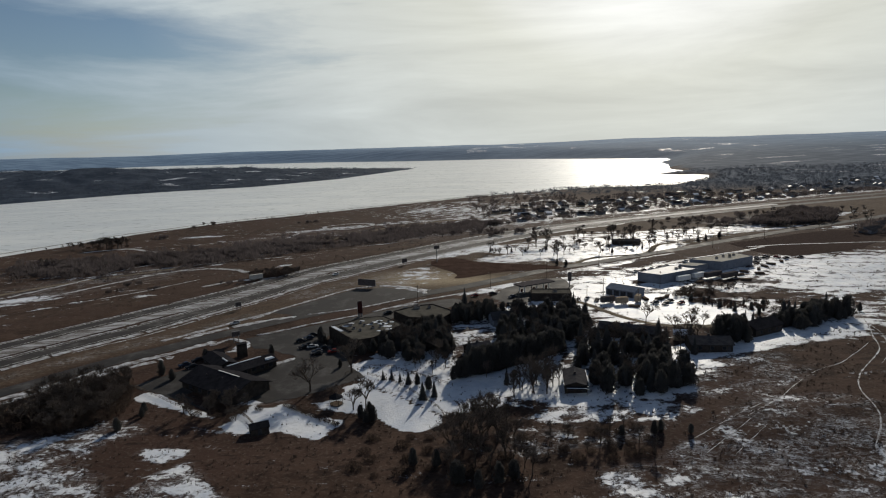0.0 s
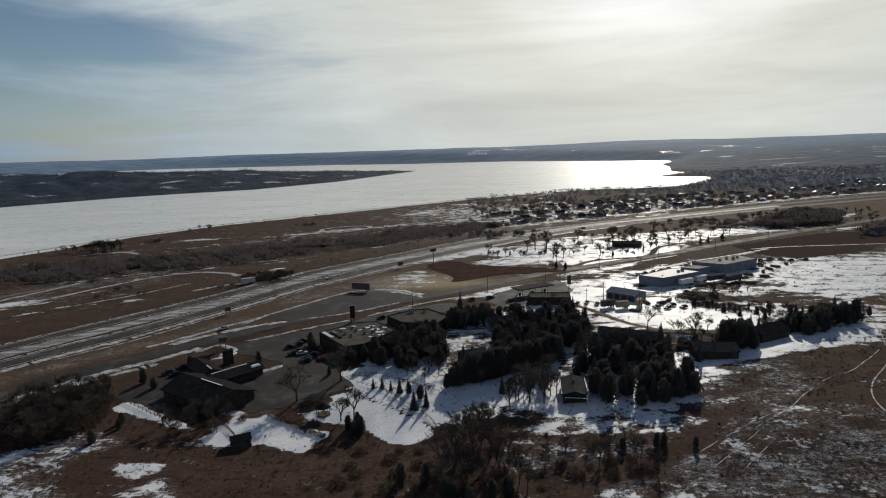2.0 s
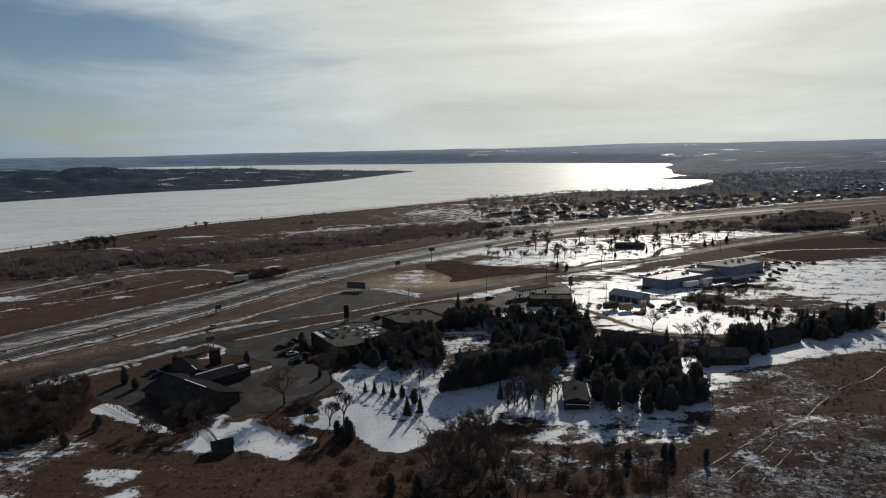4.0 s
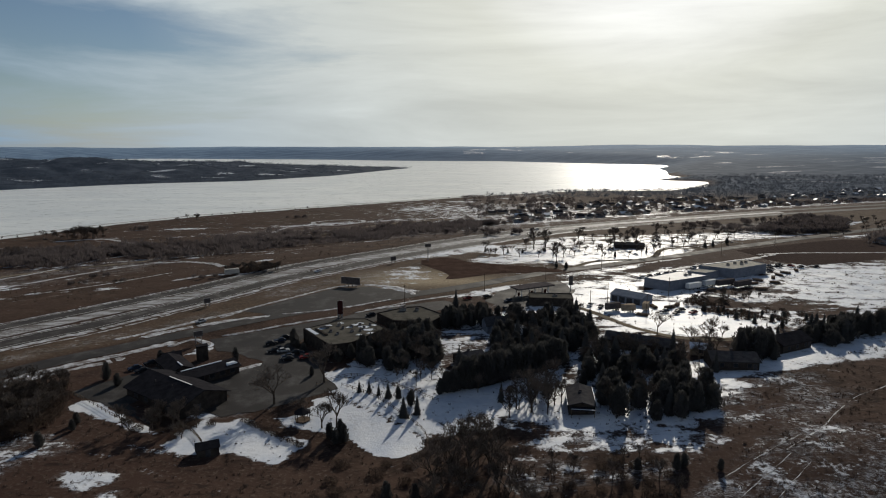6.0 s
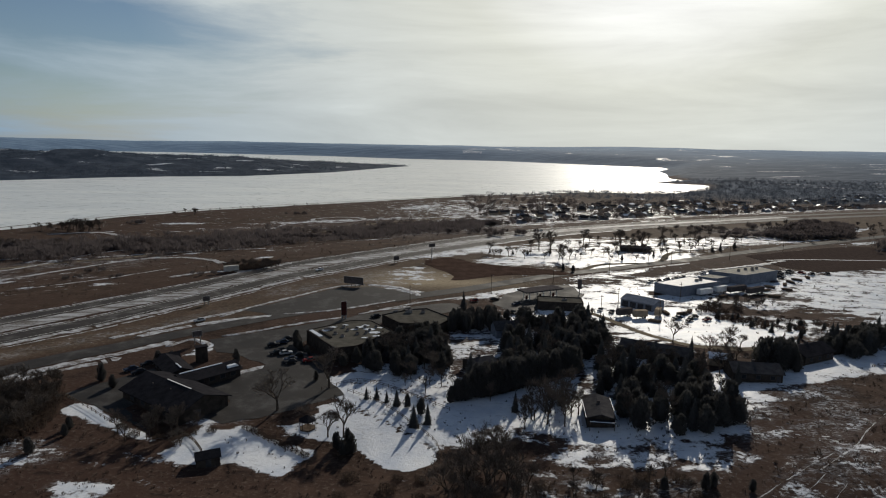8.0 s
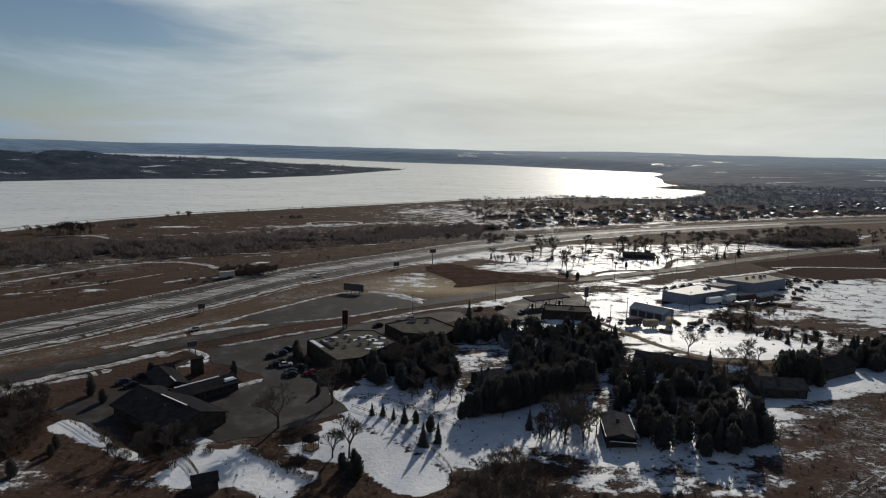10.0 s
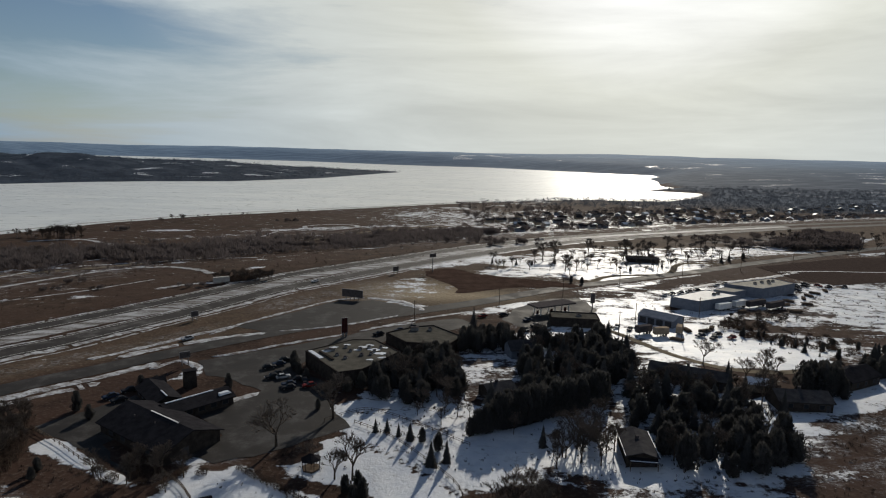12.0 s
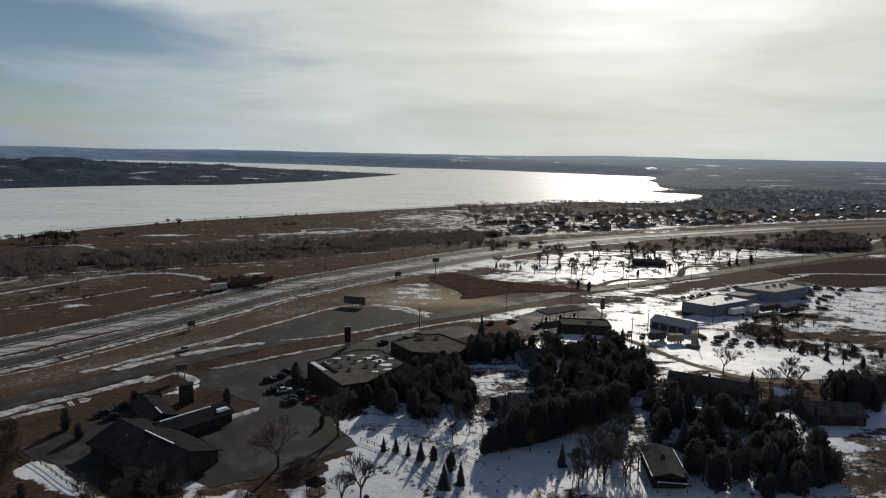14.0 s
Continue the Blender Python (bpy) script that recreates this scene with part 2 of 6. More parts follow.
def ice_look(k):
    a = k.noise(0.006, 6, 0.6, squash=(1.0, 3.0, 1.0, 24), distort=0.8)
    b = k.noise(0.05, 5, 0.65, squash=(1.0, 4.0, 1.0, 24))
    k.rough(k.spread(b, 0.3, 0.7, 0.26, 0.36))
    k.bump(b, 0.1, 0.5)
    c = k.mix(k.spread(a, 0.35, 0.68), (0.55, 0.56, 0.54), (0.68, 0.68, 0.64))
    return k.mix(k.spread(b, 0.52, 0.70, 0.0, 0.45), c, (0.46, 0.48, 0.49))


def snow_look(k):
    a, b = k.noise(0.6, 6, 0.65), k.noise(4.0, 4, 0.6)
    k.bump(a, 0.25, 0.7)
    c = k.mix(k.spread(a, 0.35, 0.7), (0.46, 0.50, 0.56), (0.58, 0.605, 0.63))
    return k.mix(k.spread(b, 0.6, 0.75, 0.0, 0.6), c, (0.30, 0.26, 0.21))


def dirty_snow_look(k):
    a, b = k.noise(0.28, 8, 0.7, squash=(1.0, 1.6, 1.0, 40)), k.noise(1.8, 6, 0.7)
    k.bump(b, 0.2, 0.6)
    f = k.math("ADD", k.math("MULTIPLY", a, 0.6), k.math("MULTIPLY", b, 0.4))
    c = k.mix(k.spread(b, 0.35, 0.7), (0.42, 0.44, 0.47), (0.58, 0.59, 0.60))
    return k.mix(k.spread(f, 0.42, 0.585), c, k.mix(k.spread(b, 0.4, 0.6), (0.062, 0.05, 0.041), (0.15, 0.13, 0.115)))


def verge_look(k):
    """Gravel and dead grass under thin, dirty snow."""
    a, b = k.noise(0.10, 8, 0.7, squash=(0.5, 2.6, 1.0, -52)), k.noise(1.6, 6, 0.7)
    k.bump(b, 0.1, 0.6)
    c = k.mix(k.spread(b, 0.35, 0.68), (0.060, 0.050, 0.044), (0.15, 0.135, 0.122))
    f = k.math("ADD", k.math("MULTIPLY", a, 0.7), k.math("MULTIPLY", b, 0.3))
    return k.mix(k.spread(f, 0.43, 0.58, 0.0, 0.85), c, (0.40, 0.41, 0.42))


def asphalt_look(base, salt):
    def look_of(k):
        a, b = k.noise(0.12, 6, 0.65), k.noise(2.5, 4, 0.65)
        k.bump(b, 0.02, 0.6)
        k.rough(k.spread(a, 0.3, 0.7, 0.62, 0.9))
        c = k.mix(k.spread(a, 0.3, 0.72), tuple(0.72 * v for v in base), tuple(1.3 * v for v in base))
        return k.mix(k.spread(k.math("ADD", a, k.math("MULTIPLY", b, 0.3)), 0.62, 0.86, 0.0, salt), c, (0.34, 0.34, 0.34))
    return look_of


def mottled(dark, light, scale=0.6, fine=5.0, relief=0.0, by_object=0.0, by_island=0.0):
    def look_of(k):
        a, b = k.noise(scale, 5, 0.6), k.noise(fine, 4, 0.6)
        f = k.math("ADD", k.math("MULTIPLY", a, 0.65), k.math("MULTIPLY", b, 0.35))
        if by_object:
            f = k.math("ADD", f, k.math("MULTIPLY", k.math("SUBTRACT", k.chance(), 0.5), by_object))
        if by_island:
            f = k.math("ADD", f, k.math("MULTIPLY", k.math("SUBTRACT", k.island(), 0.5), by_island))
        if relief:
            k.bump(b, relief)
        return k.mix(k.spread(f, 0.3, 0.7), dark, light)
    return look_of


def ribbed(dark, light, per_metre, angle=0.0, relief=0.03):
    """Sheet metal or boards: ribs along one way of the thing."""
    def look_of(k):
        w = k.t.nodes.new("ShaderNodeTexWave")
        w.inputs["Scale"].default_value, w.inputs["Distortion"].default_value = per_metre, 0.0
        m = k.t.nodes.new("ShaderNodeMapping")
        m.inputs["Rotation"].default_value = (0, 0, radians(angle))
        k.t.links.new(k.space, m.inputs["Vector"])
        k.t.links.new(m.outputs["Vector"], w.inputs["Vector"])
        k.bump(w.outputs["Fac"], relief)
        return k.mix(k.spread(k.noise(0.5, 6, 0.65), 0.3, 0.75), dark, light)
    return look_of


MAT = {}
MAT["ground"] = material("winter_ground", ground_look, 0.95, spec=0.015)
MAT["ice"] = material("lake_ice", ice_look, 0.3, spec=0.085)
MAT["snow"] = material("snow", snow_look, 0.5, spec=0.07)
MAT["dirtysnow"] = material("dirty_snow", dirty_snow_look, 0.6, spec=0.05)
MAT["highway"] = material("pale_asphalt", asphalt_look((0.037, 0.033, 0.031), 0.20), 0.75, spec=0.06)
MAT["asphalt"] = material("dark_asphalt", asphalt_look((0.032, 0.030, 0.029), 0.10), 0.8, spec=0.05)
MAT["gravel"] = material("gravel", mottled((0.10, 0.085, 0.065), (0.20, 0.17, 0.13), 0.4, 3.0, 0.05))
MAT["verge"] = material("salted_verge", verge_look, 0.7, spec=0.06)
MAT["soil"] = material("bare_red_soil", mottled((0.040, 0.027, 0.022), (0.080, 0.054, 0.043), 0.15, 2.0, 0.1))
MAT["furrows"] = material("ploughed_soil", ribbed((0.046, 0.036, 0.032), (0.078, 0.060, 0.052), 0.25, 25, 0.15))
MAT["paint"] = material("road_paint", mottled((0.35, 0.35, 0.33), (0.7, 0.7, 0.66), 0.8, 3.0))
MAT["needles"] = material("evergreen_needles", lambda k: leafless(k, (0.060, 0.060, 0.059), (0.086, 0.085, 0.081), 0.3), 0.85)
MAT["cedar"] = material("cedar_foliage", lambda k: leafless(k, (0.060, 0.059, 0.058), (0.088, 0.086, 0.081), 0.3), 0.85)
MAT["bark"] = material("bark", mottled((0.045, 0.036, 0.030), (0.12, 0.095, 0.075), 1.5, 8.0, 0.02), 0.9)
MAT["twigs"] = material("bare_twigs", mottled((0.066, 0.055, 0.048), (0.15, 0.125, 0.105), 0.5, 4.0, by_object=0.4, by_island=0.5), 0.9)
MAT["brush"] = material("grey_brush", lambda k: leafless(k, (0.048, 0.041, 0.042), (0.118, 0.102, 0.100), 0.42), 0.75, spec=0.1)
MAT["stems"] = material("brown_stems", lambda k: leafless(k, (0.036, 0.028, 0.025), (0.085, 0.064, 0.052), 0.35), 0.9)
# haze of the distance is put into this blue-grey
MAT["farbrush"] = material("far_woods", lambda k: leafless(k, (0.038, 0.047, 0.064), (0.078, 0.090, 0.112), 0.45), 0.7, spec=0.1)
# peninsula trees, with the same haze blue painted in
MAT["penbrush"] = material("haze_blue_breaks", lambda k: leafless(k, (0.025, 0.036, 0.054), (0.052, 0.067, 0.090), 0.38), 0.85)
MAT["shingle"] = material("dark_shingles", mottled((0.013, 0.013, 0.015), (0.030, 0.029, 0.032), 0.5, 6.0, 0.03), 0.85)
MAT["greyroof"] = material("grey_shingles", mottled((0.028, 0.028, 0.032), (0.065, 0.063, 0.064), 0.5, 6.0, 0.03), 0.85)
MAT["gravelroof"] = material("gravel_roof", mottled((0.055, 0.052, 0.045), (0.11, 0.103, 0.088), 0.35, 5.0, 0.03), 0.9)
MAT["darkwall"] = material("dark_siding", ribbed((0.030, 0.026, 0.024), (0.062, 0.054, 0.048), 3.0, 0), 0.8)
MAT["palewall"] = material("pale_siding", ribbed((0.30, 0.29, 0.27), (0.45, 0.44, 0.41), 3.0, 0), 0.7)
MAT["bluewall"] = material("blue_grey_siding", ribbed((0.11, 0.13, 0.16), (0.19, 0.21, 0.25), 3.0, 0), 0.7)
MAT["tanwall"] = material("tan_siding", ribbed((0.24, 0.19, 0.14), (0.38, 0.31, 0.23), 3.0, 0), 0.7)
MAT["brickwall"] = material("brown_brick", mottled((0.09, 0.05, 0.035), (0.18, 0.10, 0.07), 0.6, 9.0, 0.02), 0.85)
# shade on the camera-facing walls is put into this blue-grey
MAT["sheet"] = material("shade_blue_sheet_metal", ribbed((0.13, 0.15, 0.185), (0.19, 0.21, 0.25), 2.0, 0), 0.55)
MAT["sheetroof"] = material("weathered_metal_roof", ribbed((0.36, 0.34, 0.29), (0.50, 0.47, 0.41), 2.0, 0), 0.6)
# matte sheet; the sun's glare on the roof is put into its pale colour
MAT["glareroof"] = material("glare_pale_metal_roof", ribbed((0.34, 0.35, 0.36), (0.45, 0.455, 0.46), 2.0, 0, 0.01), 0.5, spec=0.04)
MAT["trim"] = material("white_trim", mottled((0.55, 0.55, 0.54), (0.78, 0.78, 0.76), 1.0, 5.0), 0.6)
MAT["darkdoor"] = material("dark_door", mottled((0.03, 0.03, 0.035), (0.07, 0.07, 0.075), 1.0, 5.0), 0.5)
MAT["glass"] = material("window_glass", mottled((0.015, 0.018, 0.022), (0.03, 0.034, 0.04), 0.3, 2.0), 0.35, spec=0.03)
MAT["steel"] = material("galvanised_steel", mottled((0.16, 0.16, 0.16), (0.30, 0.30, 0.30), 2.0, 9.0), 0.5, 0.6)
MAT["pole"] = material("weathered_pole", mottled((0.06, 0.045, 0.035), (0.14, 0.11, 0.085), 1.0, 9.0), 0.9)
MAT["signback"] = material("sign_back", mottled((0.05, 0.045, 0.045), (0.10, 0.09, 0.09), 1.0, 6.0), 0.7)
MAT["red"] = material("faded_red_panel", mottled((0.032, 0.013, 0.013), (0.062, 0.022, 0.021), 1.0, 6.0), 0.6)
MAT["rubber"] = material("tyre_rubber", mottled((0.012, 0.012, 0.012), (0.03, 0.03, 0.03), 2.0, 9.0), 0.9)
for name, dark, light in (("white", (0.55, 0.56, 0.57), (0.72, 0.72, 0.72)), ("black", (0.012, 0.012, 0.014), (0.03, 0.03, 0.034)), ("red", (0.09, 0.015, 0.015), (0.14, 0.02, 0.02)),
                          ("silver", (0.28, 0.29, 0.30), (0.40, 0.41, 0.42)), ("blue", (0.018, 0.026, 0.045), (0.03, 0.042, 0.068))):
    MAT["car_" + name] = material(name + "_car_paint", mottled(dark, light, 1.0, 7.0), 0.45, 0.0, 0.02)


# ---- building blocks ----
class Shape:
    """Collects corners and faces for one mesh."""

    def __init__(self):
        self.v, self.f = [], []

    def face(self, *pts):
        n = len(self.v)
        self.v.extend(pts)
        self.f.append(tuple(range(n, n + len(pts))))

    def box(self, x0, y0, z0, x1, y1, z1, bevel=0.0):
        n = len(self.v)
        b = bevel
        self.v += [(x0, y0, z0), (x1, y0, z0), (x1, y1, z0), (x0, y1, z0), (x0 + b, y0 + b, z1), (x1 - b, y0 + b, z1), (x1 - b, y1 - b, z1), (x0 + b, y1 - b, z1)]
        self.f += [tuple(n + i for i in q) for q in ((3, 2, 1, 0), (4, 5, 6, 7), (0, 1, 5, 4), (1, 2, 6, 5), (2, 3, 7, 6), (3, 0, 4, 7))]
        return self

    def slab(self, pts, z0, z1):
        """An upright prism over a ring of (x, y)."""
        n, k = len(self.v), len(pts)
        self.v += [(x, y, z0) for x, y in pts] + [(x, y, z1) for x, y in pts]
        self.f += [tuple(range(n + k, n + 2 * k)), tuple(range(n + k - 1, n - 1, -1))]
        self.f += [(n + i, n + (i + 1) % k, n + k + (i + 1) % k, n + k + i) for i in range(k)]
        return self

    def tube(self, a, b, ra, rb, sides=6):
        a, b = Vector(a), Vector(b)
        w = (b - a).normalized()
        u = w.orthogonal().normalized()
        s = w.cross(u)
        n = len(self.v)
        for c, r in ((a, ra), (b, rb)):
            for i in range(sides):
                t = 6.28318 * i / sides
                self.v.append(tuple(c + r * (math.cos(t) * u + math.sin(t) * s)))
        for i in range(sides):
            j = (i + 1) % sides
            self.f.append((n + i, n + j, n + sides + j, n + sides + i))
        self.f.append(tuple(n + sides + i for i in range(sides)))
        self.f.append(tuple(n + sides - 1 - i for i in range(sides)))
        return self

    def mesh(self, name, mat):
        me = bpy.data.meshes.new(name)
        me.from_pydata([tuple(p) for p in self.v], [], self.f)
        me.materials.append(MAT[mat])
        me.update()
        return me


def part(name, shape, mat, parent, label=""):
    ob = new(name, shape if isinstance(shape, bpy.types.Mesh) else shape.mesh(name, mat))
    ob.parent = parent
    return tagged(ob, label)


def thing(name, x, y, turn=0.0, dz=0.0, label="", category="", group="", kind=""):
    ob = new(name)
    ob.matrix_basis = pose(x, y, float(height(x, y)) + dz, 0, 0, turn)
    return tagged(ob, label, category, group, kind)


def spline(pts, step=4.0):
    """A smooth line through points, with even steps."""
    p = [Vector((x, y, 0)) for x, y in pts]
    p = [2 * p[0] - p[1]] + p + [2 * p[-1] - p[-2]]
    line = []
    for a, b, c, d in zip(p, p[1:], p[2:], p[3:]):
        n = max(2, int((c - b).length / step))
        for i in range(n):
            s = i / n
            line.append(0.5 * (2 * b + (c - a) * s + (2 * a - 5 * b + 4 * c - d) * s * s + (3 * b - a - 3 * c + d) * s ** 3))
    return line + [p[-2]]


def ribbon(line, left, right, lift, edge=0.0, crown=0.0, seed=1, across=4, gaps=0.0):
    """A strip along a line, from left to right of it, that lies on the ground; edge: how uneven its sides are."""
    s = Shape()
    rng = random.Random(seed)
    rows, wl, wr = [], 0.0, 0.0
    for i, p in enumerate(line):
        a, b = line[max(i - 1, 0)], line[min(i + 1, len(line) - 1)]
        d = (b - a).normalized()
        n = Vector((-d.y, d.x, 0))
        wl, wr = 0.55 * wl + rng.uniform(-edge, edge), 0.55 * wr + rng.uniform(-edge, edge)
        l, r = left + wl, right + wr
        if edge and i in (0, len(line) - 1):
            l = r = (left + right) / 2
        row = []
        for j in range(across + 1):
            f = j / across
            q = p + n * (l + (r - l) * f)
            row.append((q.x, q.y, float(height(q.x, q.y)) + lift + crown * math.sin(math.pi * f)))
        rows.append(row)
    k = across + 1
    for row in rows:
        s.v += row
    for i in range(len(rows) - 1):
        if gaps and rng.random() < gaps:
            continue
        for j in range(across):
            a = i * k + j
            s.f.append((a + 1, a, a + k, a + k + 1))
    return s


def patch(pts, lift, step=6.0, edge=0.0, seed=1, crown=0.0):
    """A sheet on the ground inside a ring of points, with an uneven rim; crown: how far it mounds up."""
    rng = random.Random(seed)
    ring = []
    for (ax, ay), (bx, by) in zip(pts, pts[1:] + pts[:1]):
        n = max(1, int(math.hypot(bx - ax, by - ay) / step))
        for i in range(n):
            s = i / n
            ring.append((ax + (bx - ax) * s + rng.uniform(-edge, edge), ay + (by - ay) * s + rng.uniform(-edge, edge)))
    bm = bmesh.new()
    bm.faces.new([bm.verts.new((x, y, 0)) for x, y in ring])
    bmesh.ops.triangulate(bm, faces=bm.faces[:])
    for _ in range(5):
        long = [e for e in bm.edges if e.calc_length() > step * 1.6]
        if not long:
            break
        bmesh.ops.subdivide_edges(bm, edges=long, cuts=1)
        bmesh.ops.triangulate(bm, faces=bm.faces[:])
    rim = {v for e in bm.edges if e.is_boundary for v in e.verts}
    for v in bm.verts:
        v.co.z = float(height(v.co.x, v.co.y)) + (lift * 0.3 if crown and v in rim else lift + crown * rng.random())
    bmesh.ops.recalc_face_normals(bm, faces=bm.faces[:])
    if sum(f.normal.z for f in bm.faces) < 0:
        bmesh.ops.reverse_faces(bm, faces=bm.faces[:])
    s = Shape()
    bm.verts.index_update()
    s.v = [tuple(v.co) for v in bm.verts]
    s.f = [tuple(v.index for v in f.verts) for f in bm.faces]
    bm.free()
    return s


# ---- ground ----
def steps(a, b, fine, out, grow):
    """Coordinates that are fine between a and b and grow coarser out to +-out."""
    mid = list(np.arange(a, b + 0.01, fine))
    lo, hi, d = [], [], fine
    p = a
    while p > out[0]:
        d *= grow
        p -= d
        lo.append(p)
    p, d = mid[-1], fine
    while p < out[1]:
        d *= grow
        p += d
        hi.append(p)
    return np.array(lo[::-1] + mid + hi)


SNOW = []


def snow_spot(x, y, rx, ry, turn, much):
    """A lobe of lying snow; much: 1 full cover, 0.5 half."""
    SNOW.append((x, y, rx, ry, radians(turn), much))


def ring_depth(ring, x, y):
    """How far (x, y) lies inside a ring of points; negative outside."""
    far, hit = np.full(np.shape(x), 1e9), np.zeros(np.shape(x), bool)
    for (ax, ay), (bx, by) in zip(ring, ring[1:] + ring[:1]):
        dx, dy = bx - ax, by - ay
        f = np.clip(((x - ax) * dx + (y - ay) * dy) / (dx * dx + dy * dy), 0, 1)
        far = np.minimum(far, np.hypot(x - ax - f * dx, y - ay - f * dy))
        if dy:
            hit = hit ^ (((ay > y) != (by > y)) & (x < ax + (y - ay) * dx / dy))
    return np.where(hit, far, -far)


def snow_cover(x, y):
    base = 0.02 + 0.06 * wave(x, y, 90, 4)
    road = polyline(((-900, -600), (-174, 262), (-70, 398), (70, 524), (250, 612), (560, 735), (1500, 1000)), x, y)
    town = smooth(60, 260, x + 0.3 * y - 60) * smooth(0, 60, road - 8) * (1 - smooth(1000, 1200, y))
    base = base + 0.42 * town * (1 - smooth(820, 980, y))
    base = base + 0.08 * smooth(20, 60, road) * (1 - smooth(0, 200, x))
    for cx, cy, rx, ry, a, much in SNOW:
        u, v = (x - cx) * math.cos(a) + (y - cy) * math.sin(a), -(x - cx) * math.sin(a) + (y - cy) * math.cos(a)
        r = np.sqrt((u / rx) ** 2 + (v / ry) ** 2)
        base = np.where(much > base, base + (much - base) * (1 - smooth(0.45, 1.35, r)), base + (much - base) * (1 - smooth(0.45, 1.35, r)))
    return base


# lawns, yards and fields where snow lies (or, last, lies not)
for spot in ((45, 235, 24, 30, 20, 0.8), (72, 198, 16, 24, 0, 0.85), (-3, 228, 11, 20, 0, 0.8), (22, 262, 16, 8, 0, 0.8), (0, 200, 26, 14, 12, 0.74), (30, 182, 20, 11, 30, 0.74), (44, 172, 14, 12, 0, 0.72), (10, 178, 10, 14, -20, 0.85), (58, 186, 14, 16, 0, 0.8), (-20, 207, 12, 5, 20, 0.7), (40, 155, 14, 5, 0, 0.6)):
    snow_spot(*spot)
for spot in ((135, 300, 110, 62, 28, 0.92), (240, 300, 110, 80, 20, 0.72), (120, 255, 42, 14, 6, 0.92), (150, 262, 26, 12, -10, 0.85), (95, 282, 18, 14, 0, 0.75), (130, 300, 40, 14, 20, 0.72), (175, 300, 30, 40, 20, 0.66), (230, 330, 70, 60, 20, 0.75),
             (300, 330, 90, 60, 20, 0.74), (215, 255, 60, 45, 30, 0.52), (200, 210, 40, 25, 30, 0.45), (90, 305, 20, 12, 20, 0.9), (150, 352, 60, 18, 26, 0.74), (75, 318, 26, 18, 30, 0.85), (40, 322, 20, 5, 30, 0.8), (110, 368, 40, 5, 26, 0.8), (28, 312, 16, 4, 28, 0.8), (50, 272, 16, 10, 0, 0.75), (75, 262, 14, 12, 0, 0.55)):
    snow_spot(*spot)
for spot in ((105, 430, 80, 34, 30, 0.74), (190, 478, 80, 32, 22, 0.7), (60, 405, 40, 10, 8, 0.85), (165, 425, 30, 13, 20, 0.9), (250, 500, 60, 20, 22, 0.7), (110, 480, 60, 16, 32, 0.7), (345, 545, 70, 9, 24, 0.75), (300, 500, 45, 6, 24, 0.7), (400, 575, 40, 8, 24, 0.72), (350, 495, 30, 6, 20, 0.7), (5, 428, 30, 10, 42, 0.8), (30, 440, 40, 12, 42, 0.75)):
    snow_spot(*spot)
for spot in ((-5, 355, 22, 16, 60, 0.46), (-8, 322, 14, 5, -30, 0.8), (-10, 372, 16, 8, 50, 0.55), (-246, 640, 24, 7, 10, 0.9), (-258, 372, 22, 9, 15, 0.95), (-120, 665, 60, 12, 22, 0.62), (-60, 690, 60, 10, 25, 0.55)):
    snow_spot(*spot)
rng = random.Random(11)
for n in range(46):
    x, y = rng.uniform(-330, 60), rng.uniform(300, 640)
    if polyline(((-174, 262), (-70, 398), (70, 524)), np.array(x), np.array(y)) > 25:
        snow_spot(x, y, rng.uniform(8, 40), rng.uniform(2, 6), rng.uniform(15, 40), rng.uniform(0.36, 0.52))
for n in range(120):
    x, y = rng.uniform(-20, 900), rng.uniform(560, 1120)
    if y > 590 + 0.42 * (x - 200) and y > 640 - 0.2 * x:
        snow_spot(x, y, rng.uniform(10, 42), rng.uniform(5, 14), rng.uniform(-10, 40), rng.uniform(0.48, 0.72))
# lawns and beds with edges of their own: ring, softness of the edge, snow, thin snow
POND = [(-30, 186), (-23, 191), (-17, 183), (-7, 174.5), (0.6, 167), (4.3, 161), (2.3, 156.6), (-2.3, 154.6), (-8.6, 156.5), (-14, 162), (-19, 173), (-25, 179.5)]
BEDS = []


def bed(ring, soft, snow=None, thin=0.0):
    """A ring on the ground under snow, or swept bare where no snow is given."""
    BEDS.append((ring, soft, snow, thin))


bed([(-98, 182), (-97, 188), (-89, 183), (-73, 172), (-67, 166), (-73, 168), (-85, 175)], 1, 1.15, 0.2)
bed([(68, 166), (80, 159), (96, 170), (104, 188), (88, 184), (76, 174)], 3.0, 0.62, 0.9)
bed([(19, 445), (40, 470), (104, 426), (168, 442), (192, 445), (174, 420), (112, 376), (88, 388), (60, 422)], 5.0, 0.85, 0.5)
bed([(54, 170), (84, 168), (90, 200), (72, 222), (54, 212), (50, 190)], 3.0, 0.8, 0.5)
bed([(82, 160), (102, 158), (120, 172), (124, 190), (104, 190)], 5.0, 0.34, 1.0)
bed([(-4, 222), (12, 217), (26, 217), (28, 246), (20, 256), (4, 248)], 2.5, 0.52, 0.6)
bed([(-83, 226), (-82, 229), (-78, 242), (-75, 237), (-74, 231), (-78, 227)], 1.2, 0.85, 0.3)
bed([(-62, 160), (-61, 168), (-56, 175), (-50, 172), (-46, 176), (-38, 169), (-26, 164), (-30, 157), (-32, 153), (-38, 155), (-45, 158), (-49, 155), (-56, 157)], 1.4, 1.1, 0.3)
bed([(-39, 176), (-31, 179), (-27, 187), (-18, 174), (-20, 168), (-27, 170), (-33, 172)], 1.2, 1.0, 0.2)
